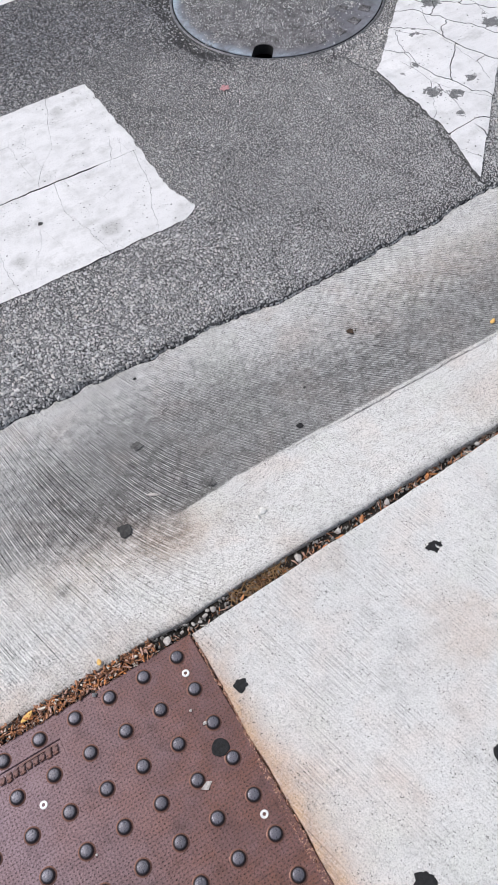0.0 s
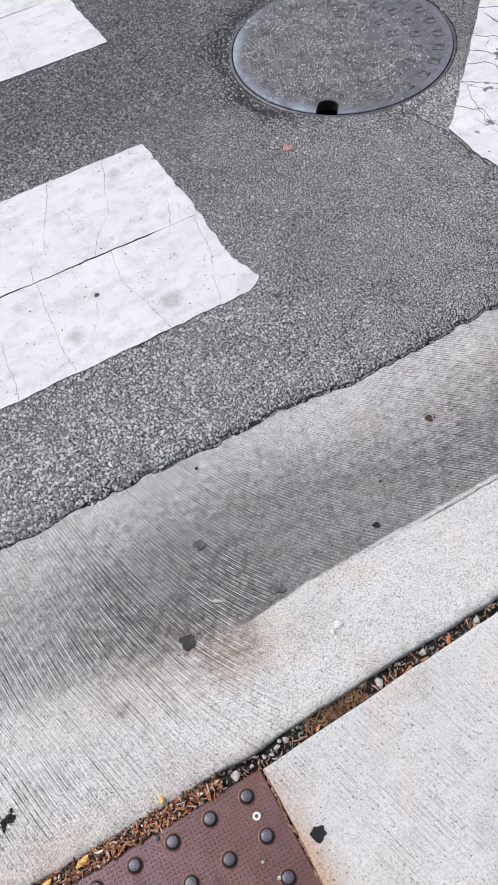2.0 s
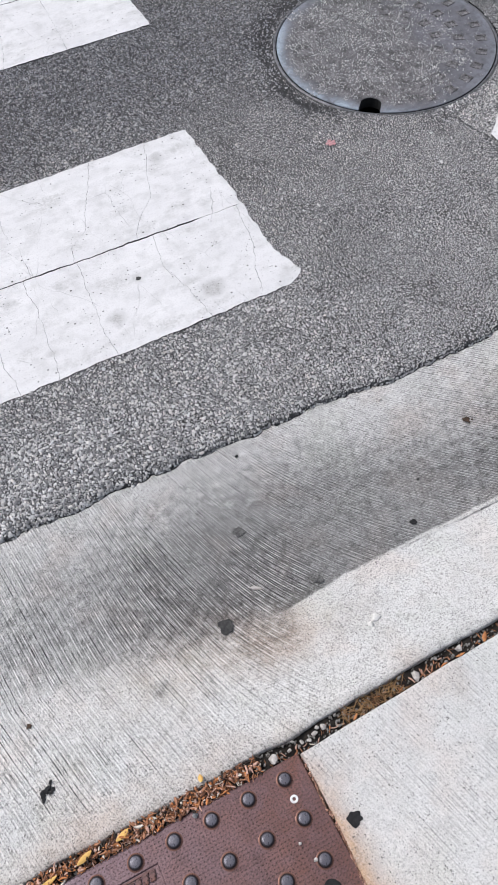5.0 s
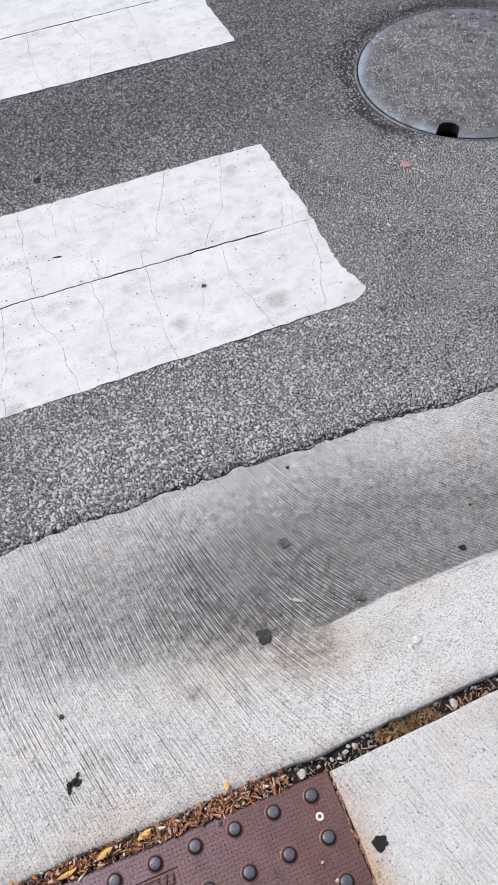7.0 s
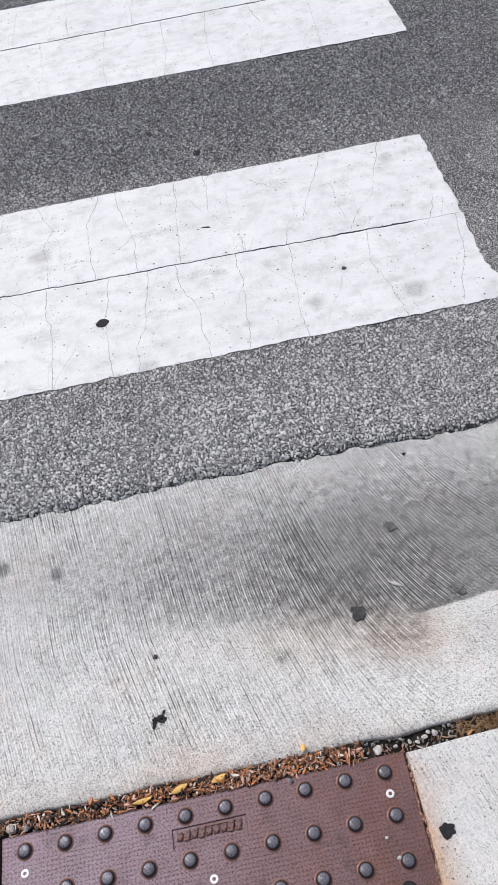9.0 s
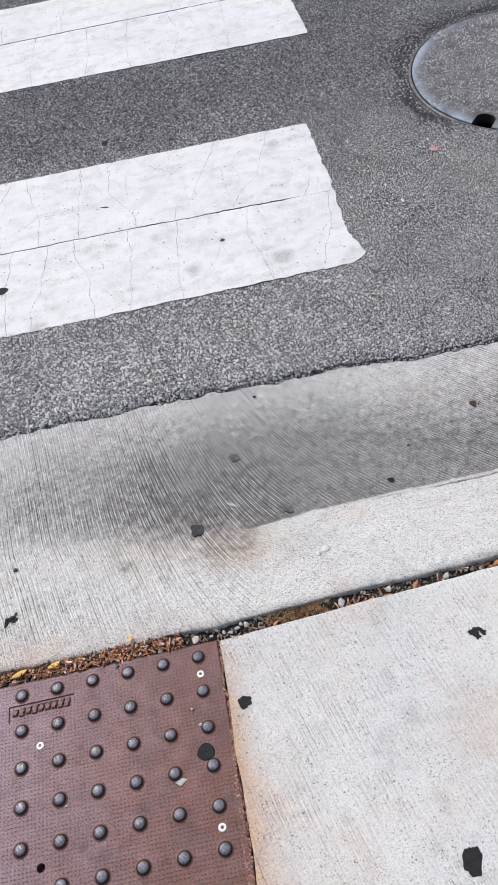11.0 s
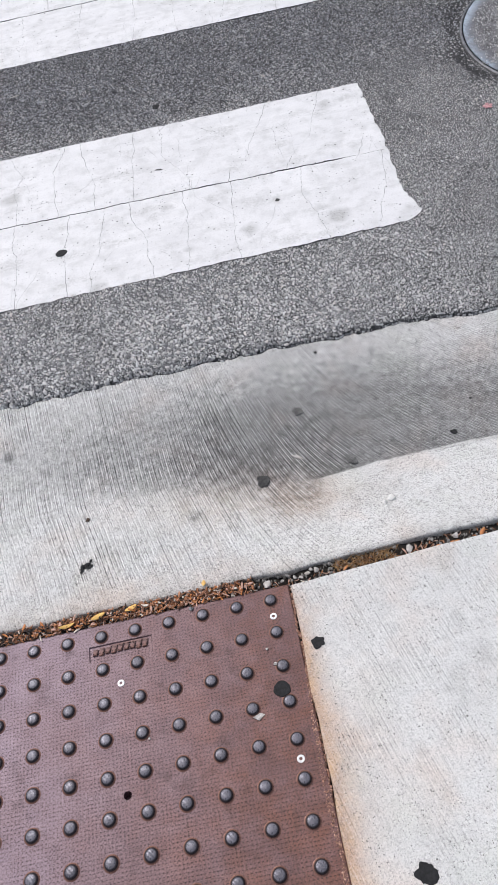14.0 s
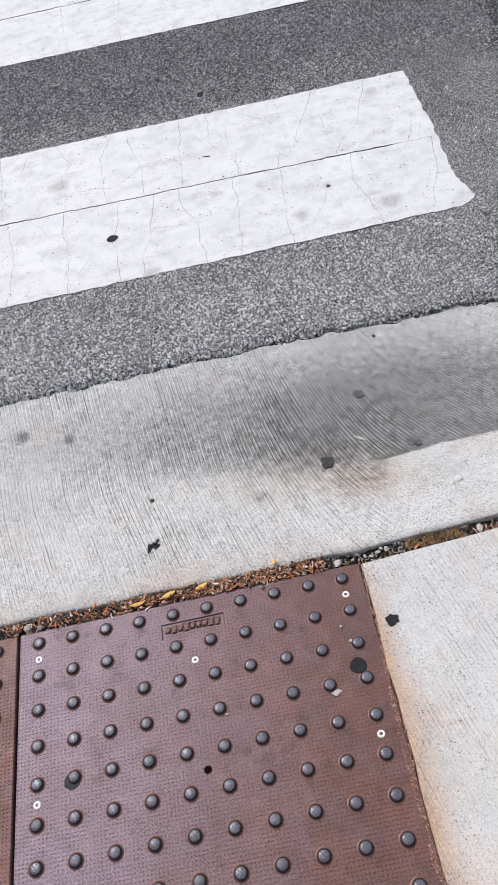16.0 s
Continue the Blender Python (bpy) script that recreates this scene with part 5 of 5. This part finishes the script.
    for x, y, s in ((0.217, 0.003, 0.0085), (-0.037, -0.002, 0.0085), (0.036, 0.002, 0.005), (0.052, 0.004, 0.006), (0.043, 0.008, 0.004), (-0.010, -0.002, 0.0035), (0.012, 0.0, 0.0045), (0.024, -0.003, 0.004), (-0.103, 0.010, 0.0035), (-0.598, 0.0, 0.009), (-0.62, 0.002, 0.010), (-0.575, -0.004, 0.006), (0.40, 0.006, 0.006), (0.60, 0.012, 0.005), (0.30, 0.008, 0.005)):
        stone(x, y, float(rise(x)) - 0.004, s, "pale rounded pebble lodged in the joint")
    for x, y, s in ((0.203, 0.112, 0.006), (0.215, 0.118, 0.0095)):
        stone(x, y, float(gutter_z(x, y)) + 0.001, s, "white shell fragment set in the kerb", SHELL)
    stone(-0.047, -0.151, 0.0025, 0.0042, "pinkish pebble on the iron plate")
    stone(-0.057, -0.122, 0.0018, 0.003, "pinkish pebble on the iron plate")
    stone(-0.265, -0.227, 0.0012, 0.0025, "white chip on the iron plate")
    stone(0.238, 1.635, float(flat_road(0, 1.635)) + 0.002, 0.007, "white stone set in the asphalt")
    bm = bmesh.new()
    ring = [bm.verts.new((x, y, 0.0)) for x, y in ((-0.009, 0.004), (-0.003, -0.005), (0.010, -0.001), (0.004, 0.005))]
    bm.faces.new(ring)
    ext = bmesh.ops.extrude_face_region(bm, geom=bm.faces[:])
    for v in ext["geom"]:
        if isinstance(v, bmesh.types.BMVert):
            v.co.z += 0.0012
    ob = part("shell_chip", bm, PEBBLE)
    ob.matrix_world = pose(-0.088, -0.230, 0.0005, 0, 6, 20)
    tagged(ob, "pale broken shell chip on the iron plate", "shell")
    # pats of trodden gum and tar
    spots = ((-0.045, -0.193, 0.0135, 1.0, GUM, 0.15), (-0.519, -0.281, 0.0125, 1.0, GREY_GUM, 0.25), (0.027, -0.129, 0.0100, 1.25, GUM, 0.55), (0.410, -0.103, 0.0070, 1.1, GUM, 1.1), (0.421, -0.108, 0.0050, 1.0, GUM, 1.1), (0.412, -0.113, 0.0035, 1.4, GUM, 1.0), (0.294, -0.420, 0.0210, 0.62, GUM, 0.4), (0.102, -0.490, 0.0160, 0.85, GUM, 0.4), (-0.007, 0.229, 0.0125, 1.05, GREY_GUM, 0.5), (0.374, 0.245, 0.0050, 1.3, GUM, 0.5), (0.091, 0.376, 0.0095, 1.2, FAINT_GUM, 0.7), (0.171, 0.229, 0.0065, 1.3, FAINT_GUM, 1.1), (-0.389, 1.030, 0.0135, 1.1, GUM, 0.25), (-0.094, 1.606, 0.0130, 1.1, GUM, 0.35), (0.173, 1.043, 0.0050, 1.2, GREY_GUM, 0.5), (-0.357, 0.228, 0.0034, 1.1, BROWN_GUM, 0.8), (0.158, 0.521, 0.0030, 1.1, GUM, 0.4), (0.429, 0.314, 0.0026, 1.0, GREY_GUM, 0.4), (-0.112, 1.287, 0.0022, 5.0, GREY_GUM, 0.8))
    for x, y, s, st, mat, w in spots:
        ob = part("gum_spot", blob(rnd, s, w * 0.85, 26, st), mat)
        if y > 0.56:
            z = float(flat_road(x, y)) + (0.0036 if 0.87 < y < 1.48 else 0.0016)
        elif y > 0.02:
            z = float(gutter_z(x, y)) + 0.0012
        else:
            z = float(rise(x)) + (0.0018 if x > 0 else 0.0004)
        ob.matrix_world = pose(x, y, z, 0, math.degrees(-math.atan(0.034)) if x > 0 and y < 0 else 0, rnd.uniform(-20, 20))
        tagged(ob, ("flattened black gum spot trodden onto the ground" if mat is GUM else "worn grey gum spot trodden onto the ground"), "gum", group="gum spots")
    # scattered scraps of one squashed thing
    for x0, y0, count, reach, lean, size, mat, label in ((-0.360, 0.116, 17, 0.0105, 0.45, 0.0031, GUM, "torn black smear of gum scraped over the concrete"), (0.586, 0.378, 6, 0.007, 0.0, 0.0034, BROWN_GUM, "squashed brown seed pod trodden into the gutter")):
        bm = bmesh.new()
        for k in range(count):
            u = rnd.uniform(-1, 1) * reach
            piece = blob(rnd, size * rnd.uniform(0.5, 1.25), 0.6, 20, rnd.uniform(0.7, 1.5))
            bmesh.ops.transform(piece, matrix=pose(u, lean * u + rnd.uniform(-0.75, 0.75) * reach, 0.00015 * k, 0, 0, rnd.uniform(0, 180)), verts=piece.verts)
            me = bpy.data.meshes.new("bit")
            piece.to_mesh(me)
            piece.free()
            bm.from_mesh(me)
            bpy.data.meshes.remove(me)
        ob = part("gum_smear" if mat is GUM else "seed_pod", bm, mat)
        ob.matrix_world = pose(x0, y0, float(gutter_z(x0, y0)) + 0.001)
        tagged(ob, label, "gum" if mat is GUM else "seed")
    stone(0.462, 0.501, float(gutter_z(0.462, 0.501)) - 0.001, 0.007, "pale stone set flush in the gutter concrete")
    stone(-0.174, -0.019, 0.001, 0.0045, "grey crumb of dirt on the iron plate", DARK_IRON)
    # slivers of pale paint and twig
    for x, y, l, a in ((-0.527, 1.854, 0.030, 8), (0.552, 1.153, 0.016, 15), (0.068, 0.266, 0.022, -35), (0.60, 0.98, 0.010, 40)):
        ob = part("pale_sliver", blob(rnd, 0.003, 0.4, 12, l / 0.006, 0.0012), PEBBLE)
        ob.matrix_world = pose(x, y, (float(flat_road(x, y)) if y > 0.56 else float(gutter_z(x, y))) + 0.0016, 0, 0, a)
        tagged(ob, "pale sliver of paint lying on the ground", "paint chip", group="paint chips")
    # crushed pink scrap on the asphalt
    bm = bmesh.new()
    for k in range(5):
        a = 2 * math.pi * k / 5 + 0.3
        made = bmesh.ops.create_icosphere(bm, subdivisions=1, radius=0.0052, matrix=pose(0.0085 * math.cos(a), 0.0085 * math.sin(a), 0.002 + 0.001 * (k % 2)) @ Matrix.Diagonal((1.15, 0.8, 0.5, 1)))
    bmesh.ops.create_icosphere(bm, subdivisions=1, radius=0.0048, matrix=pose(0, 0, 0.0022) @ Matrix.Diagonal((1, 1, 0.5, 1)))
    ob = part("plastic_scrap", bm, PINK)
    ob.matrix_world = pose(0.780, 1.240, float(flat_road(0.78, 1.240)) + 0.0015)
    tagged(ob, "crushed pink plastic scrap lying on the asphalt", "litter")


build_gutter()
build_pavement()
road = build_road()
LOW_CRACKS = (
    ((0.0, -0.86), (1.0, -0.84)), ((0.0, -0.66), (0.5, -0.65), (1.0, -0.67)),
    ((0.0, -0.51), (0.41, -0.509), (1.0, -0.519)), ((0.0, -0.374), (0.44, -0.384), (0.73, -0.373), (1.0, -0.364)),
    ((0.0, -0.318), (0.22, -0.32), (0.41, -0.294), (1.0, -0.27)), ((0.0, -0.166), (0.55, -0.172), (0.74, -0.201), (1.0, -0.205)),
    ((0.0, -0.078), (0.23, -0.064), (1.0, -0.059)), ((0.0, 0.05), (0.39, 0.051), (1.0, 0.07)),
    ((0.0, 0.266), (0.36, 0.259), (0.66, 0.236), (1.0, 0.259)), ((0.0, 0.391), (0.28, 0.413), (0.5, 0.446), (1.0, 0.468)))
HIGH_CRACKS = (
    ((0.0, -0.90), (1.0, -0.88)), ((0.0, -0.68), (1.0, -0.70)),
    ((0.0, -0.512), (0.47, -0.515), (0.67, -0.49), (1.0, -0.532)), ((0.0, -0.397), (0.63, -0.407), (1.0, -0.367)),
    ((0.0, -0.294), (0.39, -0.295), (0.72, -0.319), (1.0, -0.327)), ((0.0, -0.191), (0.72, -0.175), (1.0, -0.17)),
    ((0.0, -0.04), (0.17, -0.042), (0.57, -0.096), (1.0, -0.091)), ((0.0, 0.064), (0.14, 0.075), (0.28, 0.123), (1.0, 0.224)),
    ((0.0, 0.221), (0.15, 0.236), (0.36, 0.301), (1.0, 0.369)))
FAR_LOW = tuple(((0.0, x - 0.01), (0.45, x + b), (1.0, x + 0.01)) for x, b in ((-0.75, 0.0), (-0.52, 0.02), (-0.30, -0.01), (-0.12, 0.01), (0.03, -0.012), (0.17, 0.03), (0.36, 0.0)))
FAR_HIGH = tuple(((0.0, x), (1.0, x + 0.02)) for x in (-0.6, -0.2, 0.2))
build_stripe(0.857, 1.493, 1.1635, 0.486, LOW_CRACKS, HIGH_CRACKS, 200, "white crossing stripe of cracked thermoplastic paint in two courses", 1.0, (-0.005, -0.036, -0.024))
build_stripe(2.022, 2.66, 2.372, 0.608, FAR_LOW, FAR_HIGH, 300, "white crossing stripe further out in the road, finely cracked", 0.0, (-0.040, -0.026, -0.03))
build_old_marking()
build_manhole()
build_joint()
build_litter()
build_plate()
build_aggregate(road)
